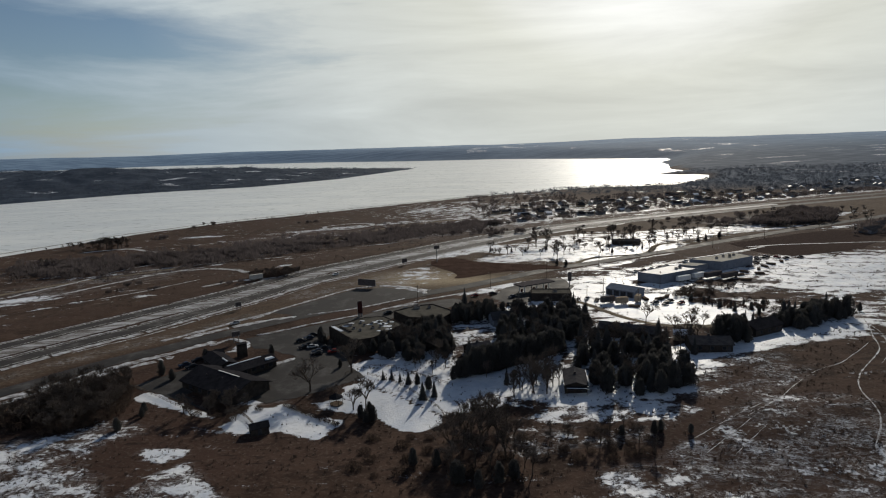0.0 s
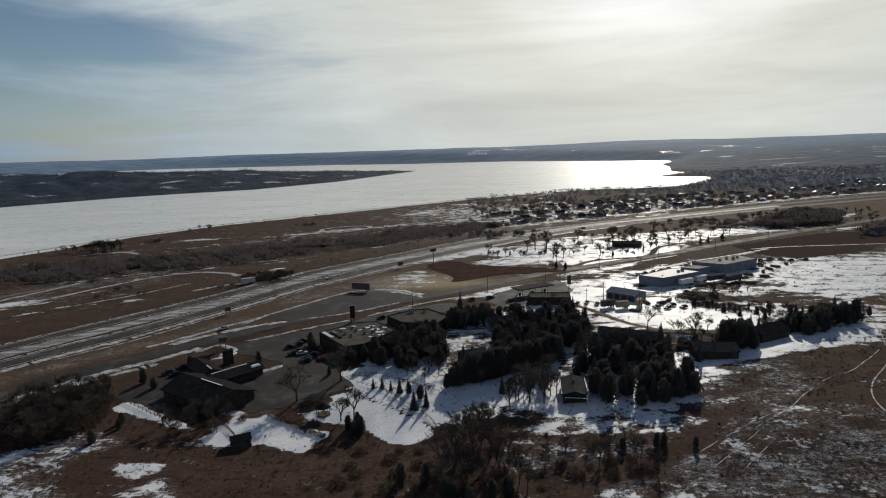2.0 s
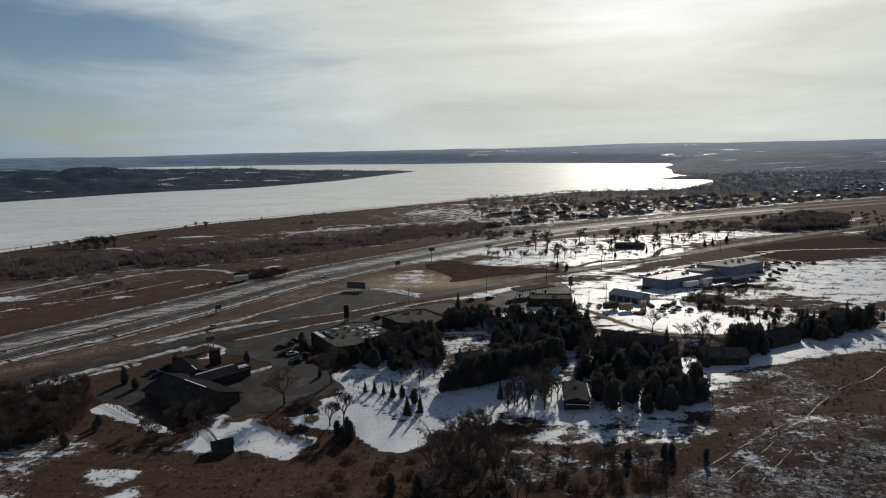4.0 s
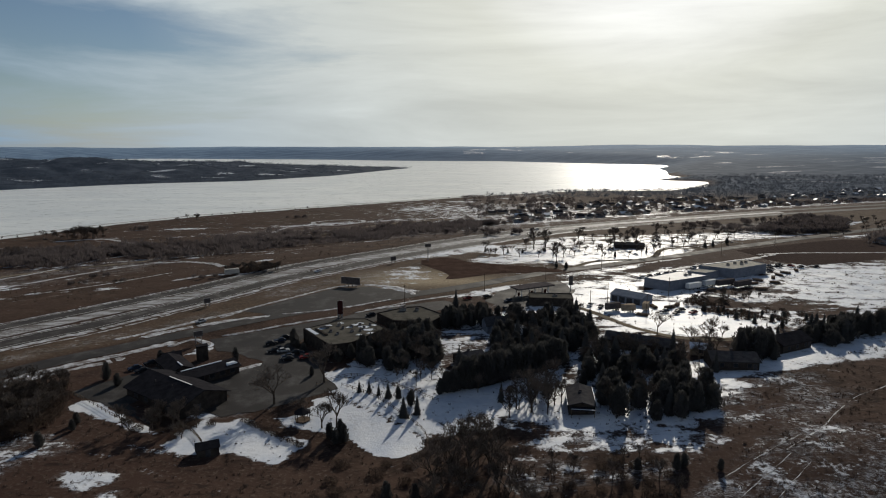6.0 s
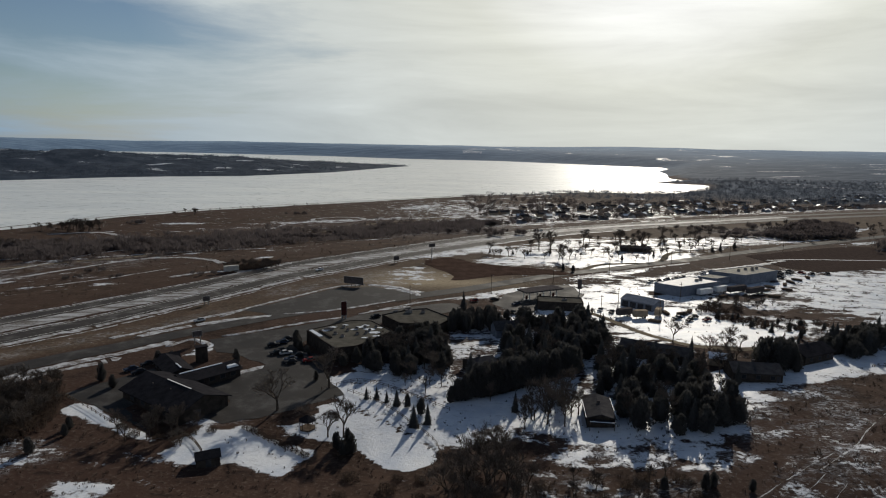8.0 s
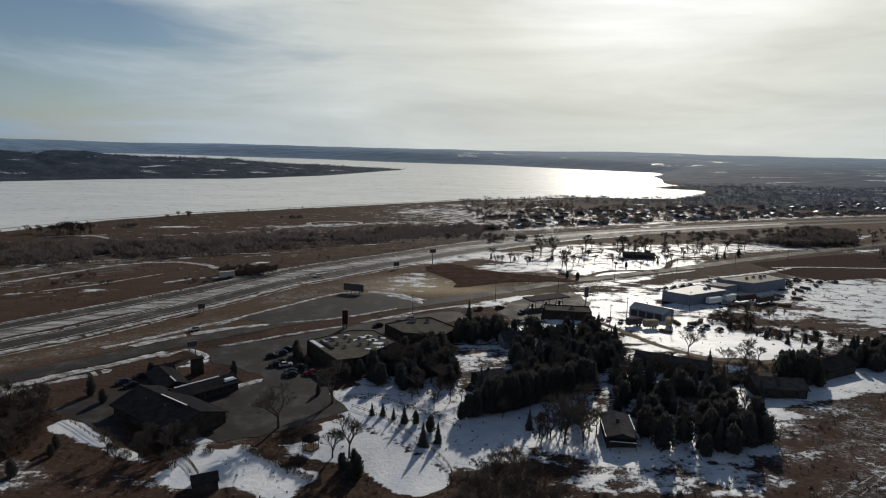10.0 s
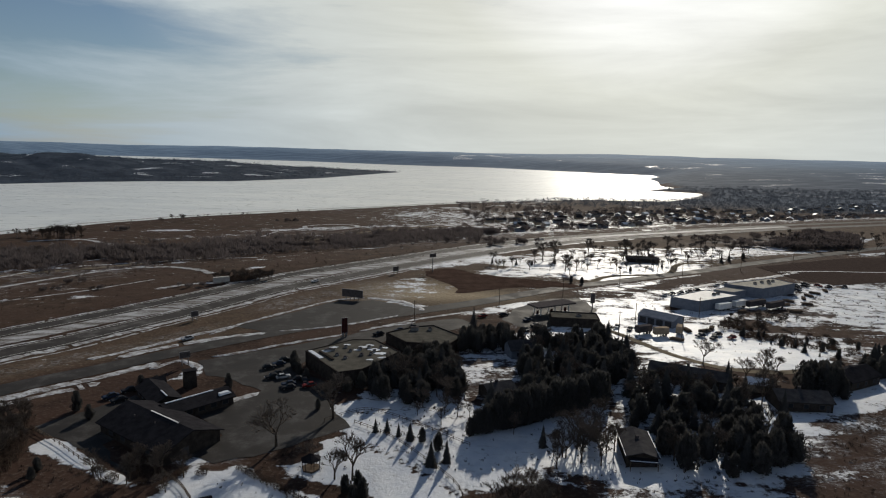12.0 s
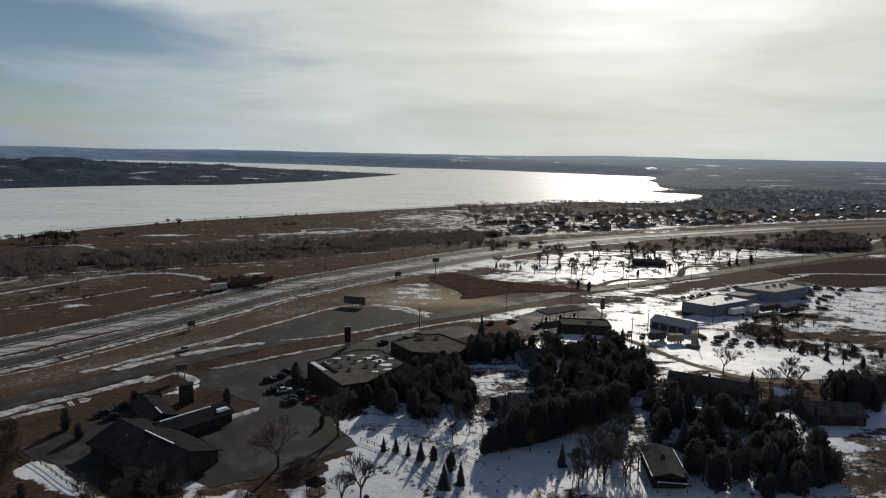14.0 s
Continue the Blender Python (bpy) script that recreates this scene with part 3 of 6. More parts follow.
bed([(-26, 204), (-8, 199), (-2, 189), (8, 187), (6, 176), (4.5, 163), (0, 168), (-7, 175), (-17, 184), (-23, 191), (-29, 196)], 1.2, 1.0, 0.2)
bed(POND, 0.7, 1.3, 0)
bed([(-26, 205), (-21, 217), (8, 220), (14, 200), (9, 186), (-2, 188), (-8, 198), (-23, 203)], 2, 0.88, 0.3)
bed([(5, 191), (9, 183), (3, 176), (6, 166), (13, 166), (24, 168), (31, 164), (38, 160), (44, 152), (56, 150), (68, 147.6), (77, 153), (71, 169), (62, 166), (60, 176), (50, 186), (48, 196), (49, 210), (35, 202), (25, 194), (14, 192)], 1.6, 1.1, 0.4)
# snow thinned for brush, and to darken the bed in place of tree shade
bed([(36, 164), (46, 160), (60, 162), (72, 165), (78, 152), (68, 147), (56, 149), (44, 151)], 3.0, 0.62, 0.8)
bed([(62, 168), (71, 169), (78, 172), (86, 180), (102, 190), (120, 194), (148, 202), (164, 206), (180, 224), (174, 232), (150, 223), (126, 213), (104, 204), (90, 204), (80, 194), (72, 182)], 2.2, 0.92, 0.5)
bed([(-121, 154), (-112, 155), (-106, 160), (-99, 166), (-84, 159), (-90, 152), (-95, 147), (-92, 140), (-80, 128), (-79, 118), (-110, 118), (-122, 135)], 4, 0.54, 1)
bed([(-79, 143), (-79, 147), (-68, 147), (-65, 143), (-71, 138.5)], 1.5, 0.85, 1)
bed([(-76, 118), (-71.5, 131), (-64, 140), (-46, 118)], 1.2, 0.55, 1)
bed([(61, 131), (84, 147), (92, 148), (126, 145), (150, 150), (150, 105), (70, 108), (69, 120), (57, 127)], 3, 0.3, 1)
bed([(42, 126), (57, 127.5), (58, 123), (70, 119), (72, 112), (40, 112)], 2.5, 0.5, 1)
bed([(24, 150), (40, 150), (60, 146), (60, 138), (40, 140), (26, 134), (20, 142)], 3, 0.36, 1)
bed([(85, 151), (92, 148), (125, 145), (129, 150), (122, 156), (96, 156)], 2.5, 0.36, 0.8)
bed([(84, 165), (110, 170), (130, 178), (118, 184), (92, 176)], 4, 0.12, 0.55)
bed([(-66, 176), (-60, 183), (-52, 181), (-46, 182), (-46, 177), (-58, 175)], 1.5, 0.48, 0.9)
bed([(94, 303), (102, 291), (119, 294), (124, 277), (133, 270), (136, 261), (139, 243), (136, 230), (130, 226), (110, 227), (102, 230), (94, 244), (89, 268), (86, 276)], 2, 1.25, 0)
bed([(157, 306), (183, 304), (194, 293), (208, 282), (300, 300), (330, 345), (268, 362), (256, 367), (236, 366), (210, 343), (186, 322)], 4, 0.80, 0.8)
bed([(96, 310), (104, 332), (112, 329), (114, 318), (106, 306)], 3, 1.1, 0)
bed([(38.5, 158), (43.7, 161.5), (47, 157), (43, 152.6), (38.6, 154)], 0.8)
bed([(24, 175), (32, 170), (38, 164.5), (38, 160.5), (31, 164), (24.5, 169)], 1.5)
bed([(167, 312), (177, 318.5), (188, 317.5), (196, 312), (186, 307), (174, 309)], 1.5)
bed([(131, 291), (150, 305), (154, 292), (150, 275), (142, 281), (128, 274)], 3)
bed([(162, 285), (175, 296), (192, 296), (190, 283), (174, 268), (170, 276)], 4)
bed([(85, 151), (91, 150), (88, 154)], 1)
# bare ground again
for spot in ((40, 375, 44, 13, -18, 0.08), (18, 402, 18, 12, 20, 0.06), (20, 355, 14, 10, 0, 0.2), (265, 415, 52, 18, 22, 0.05), (125, 178, 34, 13, 20, 0.12), (88, 143, 8, 4, 0, 0.18), (175, 318, 30, 5, 10, 0.1), (160, 285, 28, 6, -15, 0.2), (205, 330, 26, 4, 16, 0.1), (228, 300, 20, 6, 30, 0.25), (250, 345, 30, 4, 18, 0.15), (190, 262, 24, 5, -10, 0.3), (120, 322, 14, 4, 25, 0.2), (100, 290, 10, 4, 25, 0.3), (170, 307, 12, 4, -22, 0.0), (172, 284, 17, 3, -8, 0.05), (182, 268, 12, 3, 0, 0.1), (215, 275, 18, 7, 40, 0.3), (275, 310, 30, 7, 30, 0.3)):
    snow_spot(*spot)

DUST = ((-230, 420, 70, 40, 0.6, 0.7), (-60, 330, 30, 9, 0.85, 0.7), (-126, 240, 70, 5, 0.82, 0.5), (20, 560, 90, 50, 0.4, 0.8),
        (-140, 620, 80, 20, 0.4, 0.5), (-20, 350, 30, 25, 0.5, 0.6), (300, 560, 90, 30, 0.4, 0.7))
NEAR_LANES = ((-330, 20), (-240, 130), (-156, 239), (-136, 262), (-114, 292), (-97, 317), (-71, 356), (-49, 380), (-17, 414), (22, 452), (69, 494), (124, 535), (181, 565), (244, 593), (315, 624), (394, 658), (537, 711), (800, 800), (1200, 930))
FAR_LANES = ((-345, 40), (-255, 148), (-169, 258), (-147, 285), (-124, 314), (-105, 340), (-80, 378), (-55, 405), (-20, 439), (20, 478), (68, 519), (122, 558), (179, 588), (242, 616), (313, 647), (391, 680), (533, 733), (795, 820), (1190, 950))
FRONTAGE = ((-300, 40), (-200, 135), (-134, 209), (-110, 232), (-96, 246), (-79, 261), (-46, 287), (-11, 307), (17, 323), (49, 345), (85, 368), (126, 389), (172, 414), (225, 445), (287, 478), (358, 515), (409, 541), (520, 600), (700, 690))
gx, gy = steps(-128, 156, 1.15, (-6400, 6400), 1.034), steps(110, 236, 1.15, (-900, 6400), 1.024)
GX, GY = np.meshgrid(gx, gy)
GZ = height(GX, GY)
ground_mesh = bpy.data.meshes.new("ground")
nx, ny = len(gx), len(gy)
ii = np.arange(nx * ny).reshape(ny, nx)
quads = np.stack([ii[:-1, :-1], ii[:-1, 1:], ii[1:, 1:], ii[1:, :-1]], -1).reshape(-1, 4)
ground_mesh.from_pydata(np.stack([GX, GY, GZ], -1).reshape(-1, 3).tolist(), [], quads.tolist())
ground_mesh.polygons.foreach_set("use_smooth", np.ones(len(quads), bool))
SHORE, PEN = -polyline(NEAR_SHORE, GX, GY), -polyline(PENINSULA, GX, GY)
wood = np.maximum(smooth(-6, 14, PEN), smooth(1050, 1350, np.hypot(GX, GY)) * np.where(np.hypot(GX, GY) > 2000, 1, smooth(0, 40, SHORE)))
straw = 0.9 * np.exp(-(((GX - 0) / 36) ** 2 + ((GY - 350) / 25) ** 2)) + 0.5 * np.exp(-(((GX - 30) / 30) ** 2 + ((GY - 340) / 9) ** 2))
between = smooth(4, 14, -polyline(NEAR_LANES[1:], GX, GY)) * smooth(4, 10, polyline(FRONTAGE[1:], GX, GY))
beyond = smooth(6, 20, polyline(FAR_LANES[1:], GX, GY)) * (1 - smooth(150, 420, GX))
straw = np.maximum(straw, np.maximum(0.13 * between, 0.03 * beyond))
cover = snow_cover(GX, GY)
bed_dust = np.zeros(GX.shape)
for ring, soft, much, thin in BEDS:
    f = smooth(-soft, soft, ring_depth(ring, GX + 0.9 * wave(GX, GY, 7, 3), GY + 0.9 * wave(GX, GY, 6, 5)))
    if much is None:
        cover, bed_dust = cover * (1 - 0.62 * f), bed_dust * (1 - 0.4 * f)
    else:
        cover, bed_dust = cover + (max(much, 0.0) - cover) * f, np.maximum(bed_dust, thin * f)
STREAKS = random.Random(19)
far_snow = np.zeros(GX.shape)
for n in range(420):
    d, a = STREAKS.uniform(1500, 4200), STREAKS.uniform(radians(2), radians(43))
    cx, cy, rx, ry = d * math.sin(a), d * math.cos(a), STREAKS.uniform(14, 90), STREAKS.uniform(7, 22)
    far_snow = np.maximum(far_snow, STREAKS.uniform(0.48, 0.82) * (1 - smooth(0.4, 1.3, np.sqrt(((GX - cx) / rx) ** 2 + ((GY - cy) / ry) ** 2))))
far_snow = far_snow * smooth(20, 120, SHORE)
cover = np.maximum(cover * (1 - 0.8 * wood), far_snow) + 0.25 * smooth(-14, 2, SHORE) * (1 - smooth(4, 14, SHORE)) * (1 - smooth(1000, 1300, np.hypot(GX, GY))) + np.where(PEN > 0, 1.0 * smooth(0.45, 0.7, wave(GX, GY * 1.6, 110, 12)) * smooth(30, 120, PEN), 0) + 0.6 * np.exp(-(((GX + 985) / 22) ** 2 + ((GY - 1240) / 40) ** 2))
cover = np.where(wood > 0.5, cover - 0.2, cover - 0.03)
dust = bed_dust
for cx, cy, rx, ry, turn, much in DUST:
    u, v = (GX - cx) * math.cos(turn) + (GY - cy) * math.sin(turn), -(GX - cx) * math.sin(turn) + (GY - cy) * math.cos(turn)
    dust = np.maximum(dust, much * (1 - smooth(0.4, 1.3, np.sqrt((u / rx) ** 2 + (v / ry) ** 2))))
# open grows with distance and carries the haze painted into the ground colour
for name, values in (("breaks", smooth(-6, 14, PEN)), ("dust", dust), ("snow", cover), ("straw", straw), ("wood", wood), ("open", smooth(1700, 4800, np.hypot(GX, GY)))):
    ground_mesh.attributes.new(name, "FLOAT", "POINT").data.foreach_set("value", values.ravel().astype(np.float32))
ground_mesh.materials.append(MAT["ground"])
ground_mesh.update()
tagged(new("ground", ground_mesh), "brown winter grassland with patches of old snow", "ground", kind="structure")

ice = Shape()
ice.face((-6400, -900, LAKE), (6400, -900, LAKE), (6400, 6400, LAKE), (-6400, 6400, LAKE))
part("lake", ice, "ice", None)
tagged(bpy.data.objects["lake"], "frozen lake covered with pale wind-blown snow", "lake", kind="structure")

ridge = Shape()
shore_line = spline(NEAR_SHORE[1:8], 12.0)
for i, (a, b) in enumerate(zip(shore_line, shore_line[1:])):
    d = (b - a).normalized()
    n = Vector((-d.y, d.x, 0))
    off = [12 + 3 * math.sin(0.21 * k) + 1.5 * math.sin(0.67 * k + 1) for k in (i, i + 1)]
    ridge.face(*[(*(p + n * o).xy, LAKE + h) for p, o, h in ((a, off[0], 0.05), (b, off[1], 0.05), (b, off[1] + 0.6, 0.4), (a, off[0] + 0.6, 0.4))])
    ridge.face(*[(*(p + n * o).xy, LAKE + h) for p, o, h in ((a, off[0] + 0.6, 0.4), (b, off[1] + 0.6, 0.4), (b, off[1] + 1.2, 0.05), (a, off[0] + 1.2, 0.05))])
tagged(part("ice_ridge", ridge, "gravel", None), "thin dirty ice ridge along the frozen shore", "ice ridge", kind="structure")

# ---- roads ----
for name, pts, left, right, mat, words in (("road_near", NEAR_LANES, 6.0, -6.0, "highway", "grey asphalt highway lanes with salt-bleached surface"), ("road_far", FAR_LANES, 8.5, -2.0, "highway", "grey asphalt highway lanes beyond a snowy median"),
                                           ("road_frontage", FRONTAGE, 4.5, -4.5, "asphalt", "dark asphalt frontage road beside the parking lots")):
    tagged(part(name, ribbon(spline(pts), left, right, 0.12), mat, None), words, "road", kind="structure")
tagged(part("median", ribbon(spline(FAR_LANES[1:16], 3.0), -2.6, -12.4, 0.08, edge=0.5, crown=0.04, seed=71, across=5), "verge", None), "grey gravel median with thin streaks of old snow", "median", kind="structure")
for name, pts, half, words in (("yard_track", ((66, 300), (77, 280), (83, 263), (89, 241), (95, 229), (108, 224), (124, 226)), 1.6, "gravel track across a snowy yard"),
                               ("park_track", ((84, 362), (110, 395), (150, 405), (175, 440), (215, 440)), 2.0, "gravel drive into a snowy park"),
                               ("field_track", ((-330, 560), (-292, 575), (-250, 545), (-212, 521)), 2.5, "snowy farm track across a brown field"),
                               ("shore_track", ((-330, 330), (-262, 415), (-200, 460), (-120, 520), (-90, 600), (-20, 680), (80, 720)), 2.5, "gravel track through the lakeside scrub")):
    tagged(part(name, ribbon(spline(pts), half, -half, 0.08, edge=0.2), "dirtysnow" if "snowy farm" in words else "gravel", None), words, "track", kind="structure")

LOT_MAIN = [(-79, 243), (-46, 263), (-11, 289), (12, 299), (20, 290), (8, 280), (-14, 270), (-20, 262), (-44, 243), (-46, 236), (-31, 222), (-30, 205), (-22, 194), (-37, 184), (-52, 176), (-62, 180), (-54, 190), (-66, 202), (-52, 217), (-64, 228), (-72, 231)]
LOT_WEST = [(-103, 192), (-96, 203), (-84, 216), (-72, 206), (-74, 196), (-82, 184), (-70, 171), (-84, 181)]
LOT_NORTH = [(-78, 283), (-66, 298), (-44, 326), (-26, 330), (-8, 318), (-3, 311), (-14, 308), (-40, 294), (-62, 276)]
LOT_STORE = [(32, 297), (42, 320), (62, 338), (78, 340), (80, 318), (74, 304), (60, 302), (50, 286), (40, 284)]
for name, ring, words in (("parking_main", LOT_MAIN, "dark asphalt parking lot around low buildings"), ("parking_west", LOT_WEST, "dark asphalt yard behind the lodge"), ("parking_north", LOT_NORTH, "empty dark asphalt lot edged with snow"), ("parking_store", LOT_STORE, "patched asphalt forecourt of a filling station")):
    tagged(part(name, patch(ring, {"parking_store": 0.07, "parking_west": 0.075}.get(name, 0.09), 4.0, 0.7, len(ring)), "asphalt", None), words, "parking lot", kind="structure")


for name, pts, half in (("trail", ((196, 262), (174, 218), (166, 204), (158, 190), (138, 171), (129, 158), (123, 142), (112, 128)), 0.2), ("trail", ((88, 145), (91, 147), (103, 155), (113, 164), (127, 175), (139, 181), (160, 198)), 0.12),
                        ("trail", ((60, 131), (82, 144), (96, 152)), 0.07), ("trail", ((70, 130), (89, 144)), 0.07), ("trail", ((76, 128), (92, 141)), 0.06), ("trail", ((176, 222), (171, 206), (160, 188), (150, 178)), 0.14)):
    tagged(part(name, ribbon(spline(pts, 1.2), half, -half, 0.05, edge=0.12, seed=len(pts), across=2, gaps=0.06), "dirtysnow", None), "trodden snowy path across brown grass", "path", "trodden paths", "structure")
# painted lines on the highway
for name, pts in (("edge_line", NEAR_LANES), ("edge_line", FAR_LANES)):
    for off in ((-4.6, 4.6) if pts is NEAR_LANES else (-0.6, 7.2)):
        tagged(part(name, ribbon(spline(pts[1:15]), off + 0.14, off - 0.14, 0.14, across=1), "paint", None), "worn white line along the highway edge", "road marking", "road markings", "structure")

SOIL = [(p.x, p.y) for p in spline(((1, 404), (12, 413), (24, 410), (31, 397), (50, 388), (76, 378), (88, 362), (64, 362), (44, 360), (30, 352), (15, 346), (17, 360), (7, 376), (1, 390), (1, 404)), 5.0)][:-1]
tagged(part("bare_soil", patch(SOIL, 0.14, 3.0, 0.7, 8, 0.25), "soil", None), "scraped dark red-brown soil beside the road", "soil", kind="structure")
FIELD = [(222, 432), (262, 452), (330, 480), (380, 470), (300, 398), (272, 386), (238, 378), (226, 400)]
tagged(part("ploughed_field", patch(FIELD, 0.14, 8.0, 0.6, 9), "furrows", None), "dark ploughed field between road and snow", "field", kind="structure")
tagged(part("field_path", ribbon(spline(((226, 415), (262, 420), (310, 420), (335, 415))), 1.0, -1.0, 0.3, edge=0.3, seed=4), "dirtysnow", None), "snowy path across a ploughed field", "path", kind="structure")

# ---- ploughed snow along the roads ----
def bank(line, left, right, seed, edge=0.5, crown=0.25, gaps=0.0):
    tagged(part("snow_bank", ribbon(spline(line, 1.6), left, right, 0.06, edge * 0.7, crown, seed, 3, gaps * 0.3), "dirtysnow", None), "long bank of old ploughed snow along asphalt", "snow bank", "snow banks", "stuff")


bank(NEAR_LANES[1:13], -6.4, -9.6, 3, 0.9, 0.15, 0.06)
bank(NEAR_LANES[1:13], 7.6, 6.4, 4, 0.4, 0.1, 0.1)
bank(NEAR_LANES[2:9], -11.5, -12.4, 46, 0.6, 0.08, 0.35)
bank(FAR_LANES[1:12], 10.2, 9.0, 44, 0.5, 0.1, 0.25)
bank(FRONTAGE[1:5], -5.5, -9.5, 5, 0.9, 0.2, 0.03)
bank(FRONTAGE[1:4], -10.4, -13.5, 48, 0.9, 0.1, 0.2)
bank(((-92, 235), (-86, 243), (-80, 240), (-77, 236)), 1.3, -1.3, 6, 0.7)
bank(((-116, 243), (-104, 256), (-90, 272), (-78, 283)), 1.6, -1.0, 7, 0.6)
bank(((-107, 245), (-97, 256), (-79, 268), (-64, 275)), 2.6, -1.6, 8, 0.9, 0.2, 0.08)
bank(((-84, 272), (-77, 285), (-66, 300), (-44, 328), (-30, 334)), 2.2, 0.2, 9, 0.7)
bank(((-30, 334), (-16, 327), (-7, 318), (-3, 310)), 3.5, 0.0, 10, 0.9)
bank(((-60, 278), (-48, 282), (-37, 287.5), (-13, 303)), 1.0, -1.0, 12, 0.4)
bank(((-24, 284), (-15, 288), (-5.5, 292.5)), 1.1, -1.1, 47, 0.4)
bank(((-76, 247), (-61, 256), (-51, 263), (-34, 274)), 1.0, -1.0, 13, 0.5)
bank(((-28, 279), (-11, 293), (5, 303), (29, 315)), 0.9, -0.9, 14, 0.4, 0.2, 0.08)
bank(((4, 276), (8, 271), (14, 262)), 0.9, -0.6, 15, 0.3)
bank(((-68, 201), (-60, 208), (-52, 216)), 1.6, -1.4, 16, 0.4)
bank(((84, 357), (110, 372), (140, 388), (170, 404)), -0.2, -2.4, 17, 0.8, 0.2, 0.1)
bank(((150, 368), (175, 382), (215, 402), (240, 415)), 2.0, -2.0, 18, 0.9, 0.2, 0.12)

# snow lying in tracks and ditches on the plain
for n, (line, wide) in enumerate(((((-300, 350), (-265, 399), (-250, 433), (-237, 468), (-218, 496)), 1.6), (((-290, 330), (-248, 374), (-220, 414), (-197, 443), (-161, 436), (-122, 392)), 2.2), (((-216, 536), (-163, 551), (-147, 605), (-137, 652), (-112, 672), (-80, 690)), 1.5),
                                (((-122, 690), (-98, 708), (-68, 700), (-72, 676), (-96, 658), (-116, 670), (-122, 690)), 2.4), (((-137, 348), (-120, 362), (-100, 366), (-80, 388)), 1.8), (((-200, 330), (-170, 352), (-150, 380)), 1.2), (((-60, 690), (-10, 702), (40, 730), (90, 735)), 2.5),
                                (((-230, 452), (-190, 470), (-150, 480), (-110, 470)), 1.5))):
    bank(line, wide, -wide, 80 + n, 0.9, 0.15, 0.12)
# ---- trees ----
def spruce(seed, tall, wide):
    rng = random.Random(seed)
    trunk, crown = Shape(), Shape()
    trunk.tube((0, 0, -0.4), (0, 0, tall * 0.9), 0.02 * tall, 0.03, 6)
    tiers = 24
    for k in range(tiers):
        f = k / (tiers - 1)
        z = tall * (0.05 + 0.92 * f)
        reach = wide * (1 - f) ** 0.9 * rng.uniform(0.75, 1.12) + 0.1
        count = int(7 + 9 * (1 - f))
        for n in range(count):
            a = 6.283 * (n + rng.random()) / count
            r = reach * rng.uniform(0.6, 1.18)
            c, s = math.cos(a), math.sin(a)
            w = 0.07 * r + 0.14
            droop = r * rng.uniform(0.05, 0.42)
            root = (0.1 * r * c, 0.1 * r * s, z + 0.03 * tall)
            for q, reach_of in ((-0.28, 0.72), (0.0, 1.0), (0.28, 0.72)):
                cc, ss = math.cos(a + q), math.sin(a + q)
                mid = (0.5 * r * cc, 0.5 * r * ss, z + 0.04 * r - 0.3 * droop)
                tip = (reach_of * r * cc, reach_of * r * ss, z - droop * reach_of)
                crown.face(root, (mid[0] - w * ss, mid[1] + w * cc, mid[2] - 0.3 * w), tip, (mid[0] + w * ss, mid[1] - w * cc, mid[2] - 0.3 * w))
    crown.tube((0, 0, tall * 0.9), (0, 0, tall * 1.03), 0.1, 0.01, 4)
    return trunk.mesh("trunk", "bark"), crown.mesh("crown", "needles")


def cedar(seed, tall, wide):
    rng = random.Random(seed)
    trunk, crown = Shape(), Shape()
    trunk.tube((0, 0, -0.4), (0, 0, tall * 0.6), 0.03 * tall, 0.05, 6)

    def girth(f, a):
        """The crown's radius at a height and a bearing: several leaders, uneven sides."""
        lobe = 1 + 0.20 * math.sin(3 * a + 6 * f + seed) + 0.13 * math.sin(5 * a - 9 * f + 2 * seed)
        return wide * min(1.0, 0.55 + 2.2 * f) * max(0.0, 1.02 - f) ** 0.5 * lobe

    leaders = [(rng.uniform(-0.45, 0.45) * wide, rng.uniform(-0.45, 0.45) * wide, rng.uniform(0.72, 1.0)) for _ in range(3)] + [(0, 0, 1.0)]
    for n in range(900):
        lx, ly, lt = leaders[n % 4]
        f = rng.random() ** 0.9
        a = rng.uniform(0, 6.283)
        r = girth(f, a) * (0.55 + 0.5 * rng.random() ** 0.5) * (1.0 if n % 4 == 3 else 0.62)
        z = tall * lt * (0.04 + 0.94 * f)
        x, y = r * math.cos(a) + lx * (0.4 + 0.6 * f), r * math.sin(a) + ly * (0.4 + 0.6 * f)
        w, up = rng.uniform(0.10, 0.24), rng.uniform(0.35, 0.85)
        out = rng.uniform(0.05, 0.3)
        for q in (0.4, 1.9):
            b = a + q + rng.uniform(-0.5, 0.5)
            dx, dy = w * math.cos(b), w * math.sin(b)
            crown.face((x - dx, y - dy, z - 0.1), (x + dx, y + dy, z - 0.15), (x + out * math.cos(a) + rng.uniform(-0.12, 0.12), y + out * math.sin(a) + rng.uniform(-0.12, 0.12), z + up))
    rings = 7
    for k in range(rings):
        f0, f1 = k / rings, (k + 1) / rings
        crown.tube((rng.uniform(-0.1, 0.1), 0, tall * (0.05 + 0.85 * f0)), (rng.uniform(-0.1, 0.1), 0.1, tall * (0.05 + 0.85 * f1)), 0.55 * girth(f0, 0), 0.5 * girth(f1, 0), 7)
    return trunk.mesh("trunk", "bark"), crown.mesh("crown", "cedar")


